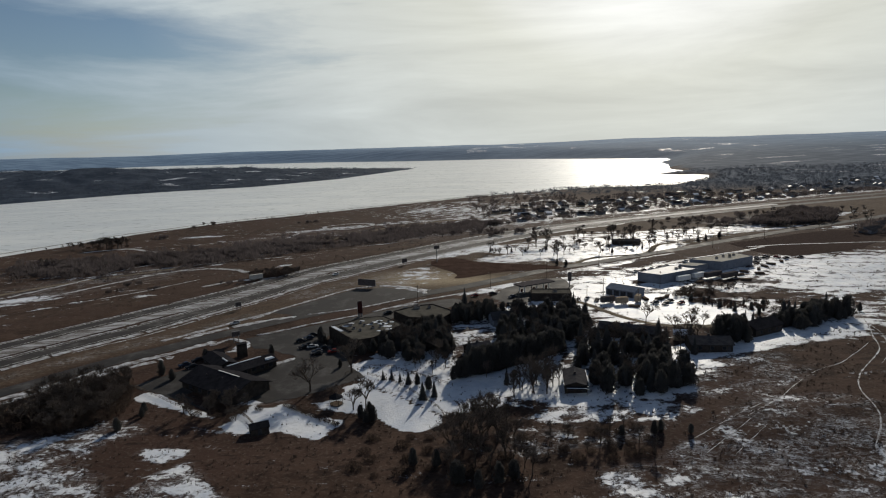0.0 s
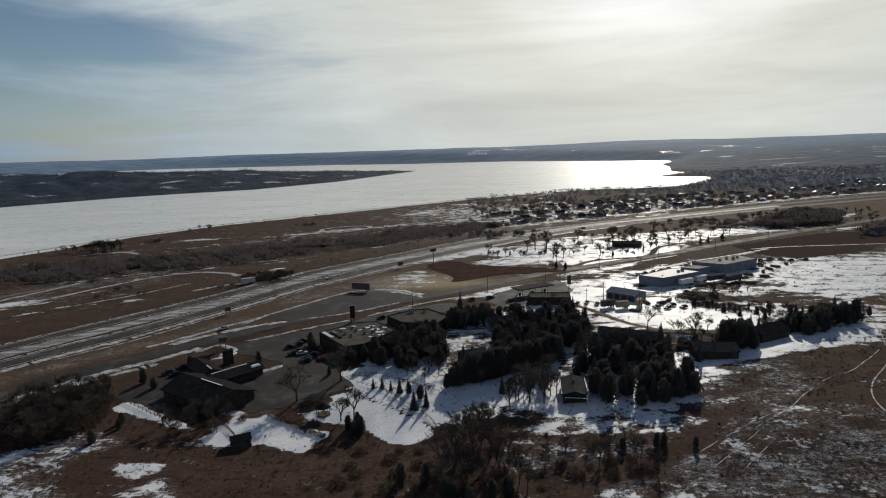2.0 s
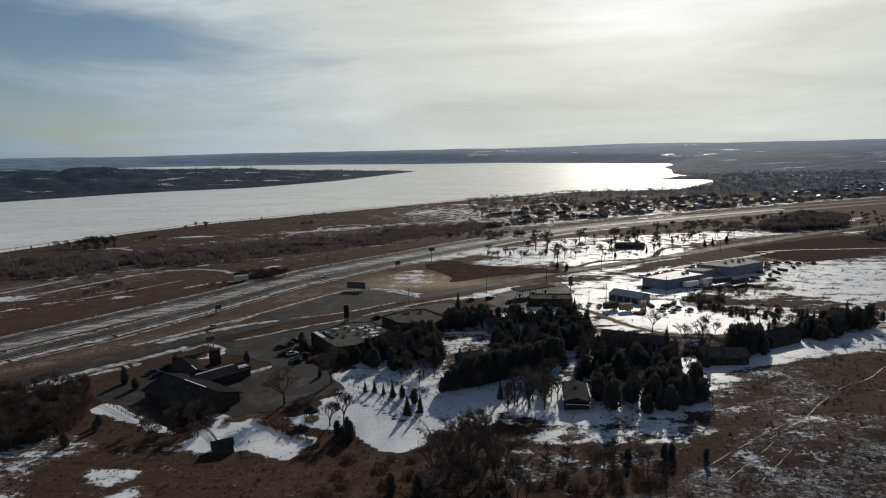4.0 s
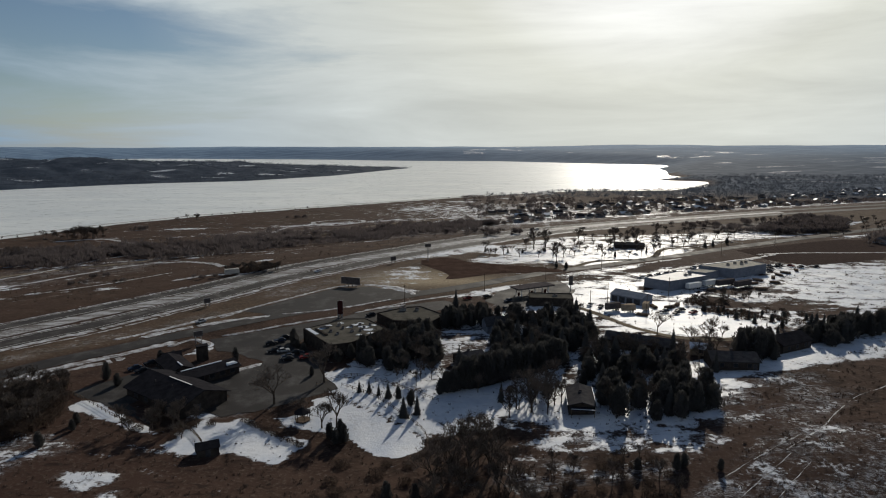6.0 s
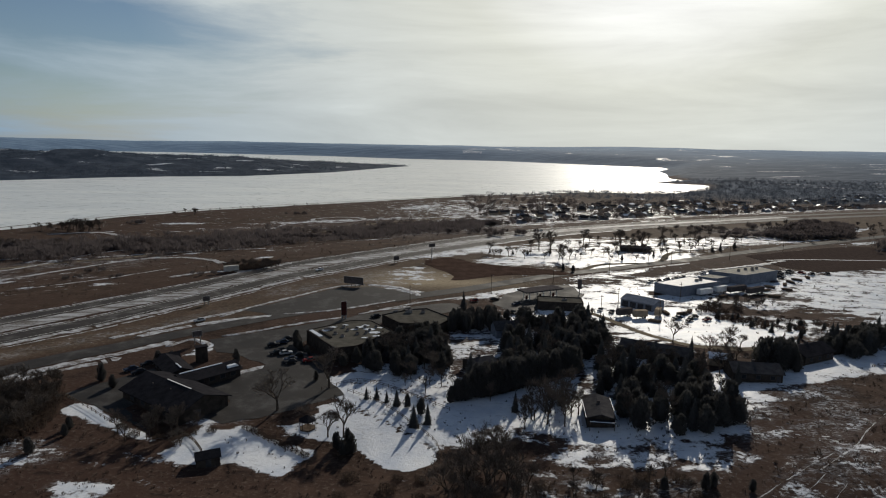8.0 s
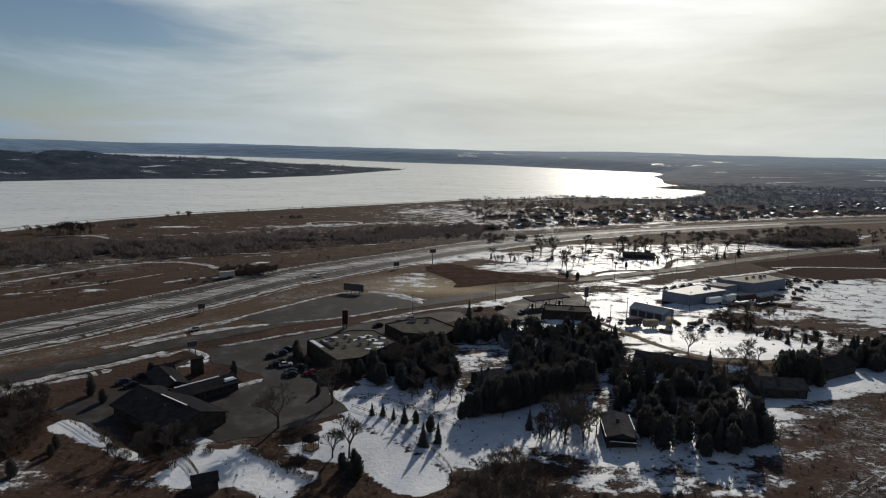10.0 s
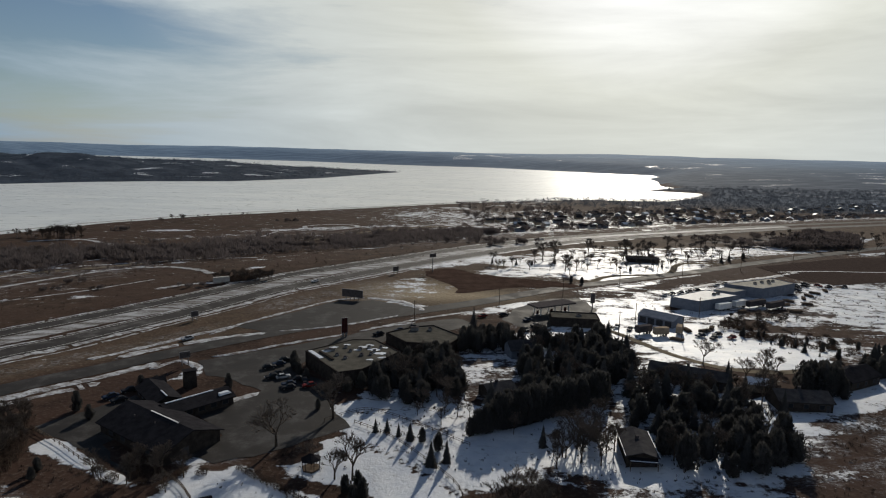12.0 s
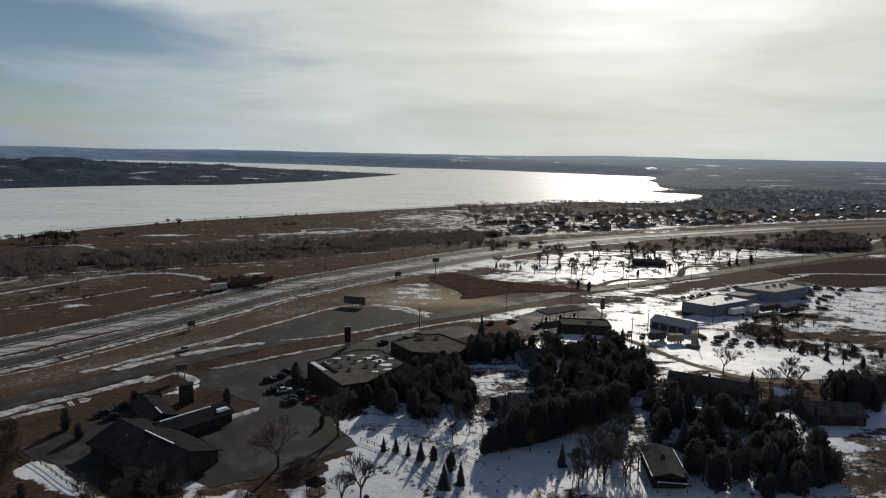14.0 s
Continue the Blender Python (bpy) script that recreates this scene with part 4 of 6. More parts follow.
def bare(seed, tall, spread_of=0.55, depth=5):
    rng = random.Random(seed)
    trunk, crown = Shape(), Shape()

    def sliver(a, b, wide):
        e = b - a
        side = e.cross(Vector((rng.uniform(-1, 1), rng.uniform(-1, 1), rng.uniform(-1, 1)))).normalized() * wide
        crown.face(tuple(a - side), tuple(a + side), tuple(b))

    def grow(a, d, long, thick, level):
        b = a + d * long
        if level < 3:
            trunk.tube(a, b, thick, thick * 0.62, 5 if level < 2 else 3)
        elif level == 3:
            crown.tube(a, b, thick, thick * 0.6, 3)
        else:
            sliver(a, b, thick * 1.2)
            sliver(a, b, thick * 1.2)
        if level == depth:
            for n in range(5 if depth == 5 else 9):
                c = a + d * long * rng.uniform(0.2, 1.0)
                e = (d + Vector((rng.uniform(-1, 1), rng.uniform(-1, 1), rng.uniform(-0.4, 0.8))) * 0.9).normalized() * rng.uniform(0.045, 0.085 if depth == 5 else 0.12) * tall
                sliver(c, c + e, 0.036 if depth == 5 else 0.045)
            return
        for n in range(3 if level else 4):
            bend = Vector((rng.uniform(-1, 1), rng.uniform(-1, 1), rng.uniform(-0.35, 0.75)))
            e = (d + bend * spread_of * (1.15 if level < 2 else 1.5)).normalized()
            start = a + d * long * rng.uniform(0.55, 1.0) if n else b
            grow(start, e, long * rng.uniform(0.6, 0.8), max(thick * 0.58, 0.045), level + 1)

    grow(Vector((0, 0, -0.3)), Vector((rng.uniform(-0.08, 0.08), rng.uniform(-0.08, 0.08), 1)).normalized(), tall * 0.27, tall * 0.02, 0)
    return trunk.mesh("trunk", "bark"), crown.mesh("crown", "twigs")


def thicket(seed, wide, tall, count=95):
    rng = random.Random(seed)
    s = Shape()
    for n in range(count):
        a, r = rng.uniform(0, 6.283), wide * math.sqrt(rng.random()) * 0.8
        x, y = r * math.cos(a), r * math.sin(a)
        t = tall * rng.uniform(0.5, 1.0) * (1 - 0.5 * (r / wide) ** 2)
        lean = 0.35 * t
        top = (x + rng.uniform(-lean, lean) + 0.2 * x, y + rng.uniform(-lean, lean) + 0.2 * y, t)
        w = rng.uniform(0.04, 0.09)
        b = rng.uniform(0, 3.14)
        mid = ((x + top[0]) / 2, (y + top[1]) / 2, t * 0.55)
        s.face((x - w * math.cos(b), y - w * math.sin(b), -0.2), (x + w * math.cos(b), y + w * math.sin(b), -0.2), top)
        for q in range(3):
            c = rng.uniform(0, 6.283)
            l = rng.uniform(0.2, 0.5) * t
            s.face((mid[0], mid[1], mid[2] - 0.05), (mid[0], mid[1], mid[2] + 0.09), (mid[0] + l * math.cos(c), mid[1] + l * math.sin(c), mid[2] + rng.uniform(0.1, 0.7) * l))
    return s.mesh("stems", "stems")


def master(name, meshes, label, category, group):
    ob = new(name)
    tagged(ob, label, category, group)
    for n, me in zip(("trunk", "crown"), meshes):
        part(n, me, None, ob)
    return ob


class Stock:
    """Kinds of tree, of which the first use is the master and the rest are copies."""

    def __init__(self, makers):
        self.makers, self.made = makers, {}

    def plant(self, n, x, y, scale=1.0, turn=0.0, wide=1.0, dz=0.0):
        n %= len(self.makers)
        m = pose(x, y, float(height(x, y)) + dz, 0, 0, turn) 
        if n not in self.made:
            self.made[n] = self.makers[n]()
        ob = copy_thing(self.made[n], m)
        ob.scale = (scale * wide, scale * wide, scale)
        return ob

    def done(self):
        """Takes the masters away again."""
        for ob in self.made.values():
            for o in (*ob.children_recursive, ob):
                bpy.data.objects.remove(o)


SPRUCES = Stock([lambda n=n: master("spruce_tree", spruce(20 + n, 10, 2.6 + 0.4 * (n % 3)), "dark green spruce with drooping boughs on snowy ground", "tree", "spruces of the shelter belt") for n in range(4)])
CEDARS = Stock([lambda n=n: master("cedar_tree", cedar(40 + n, 8, 2.0 + 0.4 * (n % 3)), "dense dark cedar in a shelter belt", "tree", "cedars of the shelter belt") for n in range(4)])
BARES = Stock([lambda n=n: master("bare_tree", bare(60 + n, 16, 0.46 + 0.05 * n), "leafless broad tree with fine dark twigs", "tree", "bare trees") for n in range(5)])


FAR_TREES = [[(me.vertices, me.polygons) for me in bare(64 + n, 16, 0.48 + 0.05 * n, 4)] for n in range(4)]
FAR_TREES = [[([tuple(v.co) for v in vs], [tuple(f.vertices) for f in fs]) for vs, fs in kind] for kind in FAR_TREES]


def grove(name, places, seed, label):
    """Leafless trees far off, joined into one mesh: (x, y, scale) each."""
    rng = random.Random(seed)
    s = Shape()
    for x, y, k in places:
        z, a, w = float(height(x, y)), rng.uniform(0, 6.283), k * rng.uniform(1.05, 1.35)
        c, q = w * math.cos(a), w * math.sin(a)
        for verts, faces in rng.choice(FAR_TREES):
            n = len(s.v)
            s.v += [(x + c * u - q * v, y + q * u + c * v, z + k * h) for u, v, h in verts]
            s.f += [tuple(n + m for m in f) for f in faces]
    return tagged(part(name, s, "twigs", None), label, "trees", kind="stuff")


def bush_master(n):
    ob = new("bush", thicket(80 + n, 3.0, 3.0))
    return tagged(ob, "leafless brown thicket of thin stems", "bush", "bushes")


BUSHES = Stock([lambda n=n: bush_master(n) for n in range(4)])


def inside(ring, x, y):
    hit = False
    for (ax, ay), (bx, by) in zip(ring, ring[1:] + ring[:1]):
        if (ay > y) != (by > y) and x < ax + (y - ay) * (bx - ax) / (by - ay):
            hit = not hit
    return hit


def scatter(ring, gap, seed, most):
    rng = random.Random(seed)
    xs, ys = [p[0] for p in ring], [p[1] for p in ring]
    got = []
    for _ in range(most * 25):
        x, y = rng.uniform(min(xs), max(xs)), rng.uniform(min(ys), max(ys))
        if inside(ring, x, y) and all((x - a) ** 2 + (y - b) ** 2 > gap * gap for a, b in got):
            got.append((x, y))
            if len(got) == most:
                break
    return got


YARD_ROW = ((132, 297), (137, 274), (147, 258), (158, 236))
BELT_B = [(9, 189), (22, 195), (39, 203), (50, 210), (66, 232), (72, 262), (46, 264), (30, 252), (30, 232), (26, 208), (12, 199)]
BELT_C = [(53, 172), (66, 166), (80, 168), (88, 186), (86, 206), (70, 222), (56, 212), (51, 190)]
BELT_A = [(-22, 213), (6, 205), (11, 234), (3, 252), (-6, 246), (-8, 234), (-19, 220)]
BELT_D = [(126, 214), (140, 212), (176, 230), (172, 240), (146, 232)]
BELT_E = [(106, 204), (119, 202), (121, 212), (110, 214)]
# where houses and their yards keep the belt open
CLEAR = ((48, 172, 5), (47.5, 177.5, 6), (50, 183, 5), (79, 219, 7), (86, 215, 6), (72, 223, 6), (101.5, 198.5, 8), (129, 215.5, 8), (136, 218, 6), (19, 215, 6), (32, 251, 6), (97, 210.5, 5), (-4, 255, 8))
rng = random.Random(5)
for ring, gap, seed, most in ((BELT_B, 2.8, 1, 150), (BELT_C, 3.6, 2, 60), (BELT_A, 3.0, 3, 56), (BELT_D, 3.0, 4, 36), (BELT_E, 2.8, 6, 12)):
    for x, y in scatter(ring, gap, seed, most):
        s = rng.choice((0.5, 0.7, 0.9, 1.0, 1.1, 1.25)) * rng.uniform(0.9, 1.1)
        if noise.noise(Vector((x / 11, y / 11, 3.3))) < -0.28 or any(math.hypot(x - hx, y - hy) < r for hx, hy, r in CLEAR):
            continue
        if rng.random() < 0.3:
            SPRUCES.plant(rng.randrange(4), x, y, s * 0.85, rng.uniform(0, 360), rng.uniform(1.0, 1.4))
        else:
            CEDARS.plant(rng.randrange(4), x, y, s * 0.84, rng.uniform(0, 360), rng.uniform(1.2, 1.75))
for x, y, s in ((17, 271, 1.3), (1.8, 177, 0.6), (26.3, 183.5, 0.6), (94.5, 194, 0.7), (89, 214, 0.85), (112, 211, 0.75), (-13, 191, 0.4), (-16, 191, 0.4), (-10, 189, 0.36), (-7, 187, 0.5), (-2, 176, 0.62), 
                (40, 186, 0.7), (98, 206, 0.6), (130, 222, 0.65), (87, 435, 0.5), (156, 427, 0.5), (163, 468, 0.55), (207, 449, 0.6), (215, 454, 0.62), (45, 432, 0.4), (60, 428, 0.45)):
    SPRUCES.plant(rng.randrange(4), x, y, s, rng.uniform(0, 360))
for x, y, s in ((143, 272, 0.3), (150, 268, 0.35), (156, 262, 0.4), (162, 256, 0.4), (150, 256, 0.3), (168, 250, 0.45), (137, 276, 0.35), (128, 277, 0.3), (174, 246, 0.5), (115, 280, 0.25), (180, 244, 0.5), (186, 240, 0.5), (229, 461, 0.6), (83, 377, 0.5), (88, 373, 0.5), (129, 410, 0.45), (70, 427, 0.4),
                (-88, 220, 0.5), (-84, 221, 0.45), (-62, 219, 0.62), (-98, 203, 0.7), (-38, 236, 0.35), (-33, 205, 0.4), (7, 124, 0.75), (17, 123, 0.7), (21, 124.5, 0.65), (12, 121, 0.6), (-4, 133.5, 0.6), (2, 132.5, 0.6), (61, 141, 0.5), (63, 142, 0.42), (52.5, 142, 0.38), (70.2, 139.5, 0.34), (-21, 166, 0.55), (-17, 164, 0.62), (-19, 163, 0.5), (-18.5, 167, 0.6), (0, 182, 0.6), (-4, 186, 0.5)):
    CEDARS.plant(rng.randrange(4), x, y, s, rng.uniform(0, 360), 1.15)
for x, y, s in ((-20, 171, 0.9), (-30, 176, 0.5), (30, 178, 0.7), (34, 175.5, 0.85), (38, 173, 0.7), (28, 178.5, 0.55), (34.5, 181.6, 0.85), (41, 178.6, 0.65), (42, 190, 0.8), (91, 233.5, 0.75), (106, 223.5, 0.7), (-62, 170, 0.7), (-68, 168, 0.6), (-110, 182, 0.7), (-116, 178, 0.65), (-104, 186, 0.6),
                (12, 149, 0.9), (14, 141, 1.05), (18, 154.5, 0.9), (19, 144, 1.0), (9.7, 142, 0.95), (16, 158, 0.75), (6, 139, 0.85), (12, 132, 0.8), (20, 134, 0.75), (60, 205, 0.8), (84, 196, 0.7), (92, 200, 0.7), (70, 268, 0.6), (20, 190, 0.5), (6, 200, 0.5)):
    BARES.plant(rng.randrange(5), x, y, s, rng.uniform(0, 360))
for ring, gap, seed, most, lo, hi in (([(-130, 164), (-106, 157), (-98, 170), (-100, 184), (-108, 197), (-130, 190)], 3.0, 51, 60, 0.45, 0.72), ([(4, 128), (26, 124), (26, 160), (8, 160)], 3.4, 52, 16, 0.4, 0.65), ([(-78, 166), (-58, 164), (-56, 170), (-76, 176)], 4.0, 53, 7, 0.4, 0.6),
                                      ([(26, 172), (44, 178), (42, 192), (28, 182)], 4.0, 54, 9, 0.5, 0.75), ([(56, 206), (80, 204), (84, 214), (60, 222)], 5.0, 55, 10, 0.35, 0.6), ([(-4, 196), (14, 190), (10, 212), (-8, 208)], 5.5, 56, 8, 0.3, 0.6), ([(88, 196), (104, 205), (104, 222), (90, 216)], 4.0, 57, 8, 0.4, 0.65),
                                      ([(30, 132), (60, 130), (62, 146), (34, 148)], 5.0, 58, 10, 0.25, 0.5)):
    for x, y in scatter(ring, gap, seed, most):
        BARES.plant(rng.randrange(5), x, y, rng.uniform(lo, hi), rng.uniform(0, 360))
for x, y, s in ((-40, 184, 0.95), (-28, 199, 0.95), (-24, 171, 0.6), (112, 226, 0.4)):
    BARES.plant(rng.randrange(5), x, y, s, rng.uniform(0, 360), 1.35)
# a clipped hedge along the garden, and lone shrubs by the lodge
for n in range(12):
    BUSHES.plant(n, -46 + 18 * n / 11, 174 - 12 * n / 11, rng.uniform(0.5, 0.65), rng.uniform(0, 360), 0.75)
for x, y, s in ((-90, 172, 0.42), (-92, 159, 0.5), (-92, 198, 0.5), (-89, 168, 0.4)):
    CEDARS.plant(rng.randrange(4), x, y, s, rng.uniform(0, 360), 1.1)
# shrubs in an uneven row behind the yard
for n in range(46):
    f = rng.random()
    (ax, ay), (bx, by) = YARD_ROW[n % 3], YARD_ROW[n % 3 + 1]
    x, y = ax + (bx - ax) * f, ay + (by - ay) * f
    BUSHES.plant(n, x + rng.gauss(0, 3), y + rng.gauss(0, 4), rng.uniform(0.4, 0.95), rng.uniform(0, 360), rng.uniform(0.9, 1.4))
# the close front row of the belt
for n in range(20):
    f = n / 19
    x, y = 8 + 42 * f + rng.uniform(-0.8, 0.8), 189.5 + 18.5 * f + rng.uniform(-1, 1)
    CEDARS.plant(rng.randrange(4), x, y, rng.uniform(1.0, 1.3) * (0.6 + 0.4 * min(1, n / 4)), rng.uniform(0, 360), 1.15)
for x, y in scatter([(10, 256), (20, 252), (36, 254), (37, 266), (22, 270), (12, 266)], 3.0, 71, 16):
    CEDARS.plant(rng.randrange(4), x, y, rng.uniform(0.85, 1.15), rng.uniform(0, 360), 1.15)
for x, y in scatter(BELT_A, 5.0, 72, 12) + scatter(BELT_B, 8.0, 73, 12) + scatter(BELT_C, 8.0, 74, 12):
    BARES.plant(rng.randrange(5), x, y, rng.uniform(0.5, 0.75), rng.uniform(0, 360))
# shrubs behind the yard
for x, y in ((127, 277), (132, 274), (133, 266), (136, 260), (141, 259), (145, 254), (139, 244), (143, 240), (147, 236), (152, 232), (156, 230), (161, 233), (149, 247), (155, 242), (138, 251)):
    (CEDARS if rng.random() < 0.5 else SPRUCES).plant(rng.randrange(4), x + rng.uniform(-2, 2), y + rng.uniform(-2, 2), rng.uniform(0.2, 0.5), rng.uniform(0, 360), rng.uniform(0.8, 1.3))
SPRUCES.plant(1, 85, 205, 1.0, 40, 0.8)
SPRUCES.plant(2, 87, 201, 0.9, 80, 0.8)
CEDARS.plant(2, 113, 211, 0.95, 10, 0.9)
for x, y in scatter([(108, 205), (118, 203), (121, 211), (111, 213)], 2.2, 61, 12):
    CEDARS.plant(rng.randrange(4), x, y, rng.uniform(0.95, 1.2), rng.uniform(0, 360), 1.2)
for x, y in scatter([(124, 288), (140, 284), (168, 300), (160, 312), (138, 304)], 3.2, 62, 26):
    BARES.plant(rng.randrange(5), x, y, rng.uniform(0.2, 0.38), rng.uniform(0, 360), 1.3)
# the park between the roads
PARK = [(x, y, rng.uniform(0.35, 0.75)) for x, y in scatter([(40, 408), (95, 396), (150, 408), (180, 440), (240, 470), (270, 520), (190, 520), (100, 470)], 7.0, 9, 85)]
PARK += [(81, 445, 1.1), (90, 448, 1.2), (118, 466, 1.0), (143, 458, 1.2), (190, 500, 1.0), (165, 474, 0.9), (44, 430, 0.7)]
grove("park_trees", PARK, 91, "leafless trees on the snow of a roadside park")
grove("verge_trees", [(x, y, rng.uniform(0.35, 0.6)) for x, y in scatter([(290, 480), (400, 520), (450, 600), (340, 605), (280, 560)], 7.0, 91, 46)], 92, "leafless trees between the highway and a side road")
# copses on the shore and beside the highway
for cx, cy, wide, count, tall in ((-317, 585, 14, 20, 0.95), (-342, 585, 8, 7, 0.6), (-323, 628, 4, 4, 0.5), (-264, 720, 6, 5, 0.7), (-278, 708, 3, 3, 0.5), (-242, 506, 5, 5, 0.4), (-228, 507, 3, 3, 0.35), (-101, 374, 12, 34, 0.45), (-300, 492, 20, 24, 0.55), (-191, 356, 3, 3, 0.25), (-206, 408, 3, 3, 0.25), (-167, 350, 2, 2, 0.2)):
    clump = []
    for n in range(count):
        a, r = rng.uniform(0, 6.283), wide * math.sqrt(rng.random())
        clump.append((cx + 1.5 * r * math.cos(a), cy + 0.6 * r * math.sin(a), tall * rng.uniform(0.6, 1.1)))
    tagged(grove("copse", clump, 100 + count, "leafless grey-brown copse on the plain"), category="copse", group="copses on the plain")
# trees against the hall, and the dense foot of the belt
for x, y, k in ((-45, 235, 0.6), (-46, 239, 0.7), (-43, 231, 0.5), (-40, 227, 0.45), (-26, 217, 0.6), (-22, 219.5, 0.7), (-18, 222, 0.8), (-15, 225, 0.85), (-11, 231, 0.9), (-8, 237, 0.95), (-31, 217, 0.4)):
    CEDARS.plant(rng.randrange(4), x, y, k, rng.uniform(0, 360), 1.3)
for x, y in scatter([(55, 164), (68, 163), (82, 166), (87, 182), (60, 182)], 4.0, 75, 15):
    if x > 54 + 0.2 * (y - 164):
        CEDARS.plant(rng.randrange(4), x, y, rng.uniform(0.6, 1.15), rng.uniform(0, 360), 1.35)
# scrub
for ring, gap, seed, most, lo, hi in (([(-130, 164), (-106, 157), (-98, 170), (-100, 184), (-108, 197), (-130, 190)], 2.6, 21, 70, 1.0, 1.7), ([(2, 126), (30, 122), (26, 160), (8, 160)], 4.0, 22, 14, 0.4, 0.9), ([(-20, 130), (0, 126), (5, 150), (-18, 152)], 5.0, 23, 12, 0.4, 0.9),
                                      ([(34, 132), (58, 130), (60, 146), (36, 146)], 4.0, 24, 16, 0.4, 0.8), ([(-60, 165), (-50, 172), (-72, 176), (-80, 170)], 4.0, 25, 9, 0.5, 0.8), ([(140, 275), (160, 285), (175, 268), (150, 262)], 4.0, 26, 18, 0.4, 0.8),
                                      ([(-108, 366), (-96, 368), (-88, 388), (-104, 382)], 3.0, 27, 22, 0.9, 1.3), ([(-345, 585), (-300, 575), (-290, 595), (-335, 605)], 5.0, 28, 7, 0.7, 1.1), ([(-330, 480), (-285, 480), (-280, 505), (-330, 510)], 6.0, 29, 12, 0.8, 1.3)):
    for x, y in scatter(ring, gap, seed, most):
        BUSHES.plant(rng.randrange(4), x, y, rng.uniform(lo, hi), rng.uniform(0, 360))
for k in (SPRUCES, CEDARS, BARES, BUSHES):
    k.done()


# ---- far woods, brush and shore growth ----
def woods(name, places, seed, label, blades=11, tall=(4, 9), mat="brush", spread_of=0.5, fine=1.0):
    """Leafless trees far off: a stem and many thin upright sheaves of twigs that make an uneven dome each."""
    rng = random.Random(seed)
    s = Shape()
    levels = height(np.array([p[0] for p in places]), np.array([p[1] for p in places]))
    for (x, y), z in zip(places, levels.tolist()):
        if z < LAKE + 0.5:
            continue
        t = rng.uniform(*tall) * (1 + 0.55 * noise.noise(Vector((x / 17, y / 13, seed))))
        w = 0.022 * t * fine
        s.face((x - w, y, z - 0.3), (x + w, y, z - 0.3), (x, y, z + 0.7 * t))
        for n in range(blades):
            a = rng.uniform(0, 6.283)
            c, q = math.cos(a), math.sin(a)
            f = math.sqrt(rng.random())
            r = t * spread_of * f
            top = z + t * (0.3 + 0.7 * math.sqrt(1 - 0.9 * f * f)) * rng.uniform(0.72, 1.0)
            low = z + (top - z) * rng.uniform(0.0, 0.5)
            b, u = rng.uniform(-0.9, 0.9), w * rng.uniform(0.8, 2.0)
            mx, my, mz = x + 0.75 * r * c, y + 0.75 * r * q, low + 0.6 * (top - low)
            s.face((x + 0.5 * r * c, y + 0.5 * r * q, low), (mx - u * math.cos(b), my - u * math.sin(b), mz), (x + 1.05 * r * c, y + 1.05 * r * q, top), (mx + u * math.cos(b), my + u * math.sin(b), mz - 0.3 * u))
    return tagged(part(name, s, mat, None), label, "woods", kind="stuff")


rng = random.Random(31)
LAND = []
# scrub between highway and lake
for n in range(5200):
    f = rng.random()
    x, y = -290 + 345 * f, 470 + 145 * f + rng.gauss(0, 22 + 12 * f)
    gap = float(polyline(FAR_LANES[2:12], np.array(x), np.array(y)))
    if gap > 17 and noise.noise(Vector((x / 60, y / 20, 2))) > -0.12 - 0.25 * f:
        LAND.append((x, y))
for n in range(900):
    x, y = rng.gauss(-292, 22), rng.gauss(480, 17)
    LAND.append((x, y))
woods("scrub", LAND, 1, "grey leafless scrub between highway and lake", 22, (2.5, 6.5), "brush", 0.6)
for cx, cy, wide, count, tall in ((30, 590, 9, 20, 8), (56, 606, 16, 40, 8), (40, 600, 14, 34, 7), (-121, 354, 5, 6, 4), (-197, 360, 4, 5, 4), (-168, 352, 3, 4, 3), (-194, 385, 5, 6, 4), (-238, 494, 8, 12, 6), (-290, 640, 6, 10, 6),
                                  (-150, 735, 10, 12, 6), (60, 520, 30, 34, 6), (300, 530, 30, 50, 7), (345, 575, 30, 50, 7), (255, 560, 20, 22, 6)):
    clump = []
    for n in range(count):
        a, r = rng.uniform(0, 6.283), wide * math.sqrt(rng.random())
        clump.append((cx + 1.6 * r * math.cos(a), cy + 0.6 * r * math.sin(a)))
    ob = woods("copse", clump, 8 + count, "leafless grey-brown copse on the plain", 80, (0.45 * tall, tall), "brush", 0.6, 0.7)
    tagged(ob, category="copse", group="copses on the plain")
BLOCK = scatter([(282, 521), (302, 506), (360, 521), (413, 594), (383, 623), (330, 570)], 2.6, 93, 420)
woods("roadside_woods", BLOCK, 14, "dense block of dark leafless trees by the highway", 46, (4, 7), "brush", 0.6)
EDGE = scatter([(325, 448), (360, 442), (420, 500), (400, 520), (350, 480)], 5.0, 94, 50)
woods("yard_trees", EDGE, 15, "dark leafless trees round roadside houses", 46, (4, 8), "brush", 0.6)
SHOREWOOD = []
for n in range(90):
    k = rng.randrange(2, 10)
    (ax, ay), (bx, by) = NEAR_SHORE[k], NEAR_SHORE[k + 1]
    f = rng.random()
    SHOREWOOD.append((ax + (bx - ax) * f + rng.uniform(8, 30) * 0.9, ay + (by - ay) * f - rng.uniform(10, 26)))
woods("shore_trees", SHOREWOOD, 2, "thin leafless trees along the lake shore", 18, (1.2, 4))
TOWN = []
for n in range(8500):
    x, y = rng.uniform(60, 1300), rng.uniform(600, 1500)
    if y > 632 + 0.40 * (x - 150) and height(x, y) > LAKE + 2 and noise.noise(Vector((x / 75, y / 32, 0))) > -0.12 - 0.5 * smooth(950, 1150, y + 0.2 * x):
        TOWN.append((x, y))
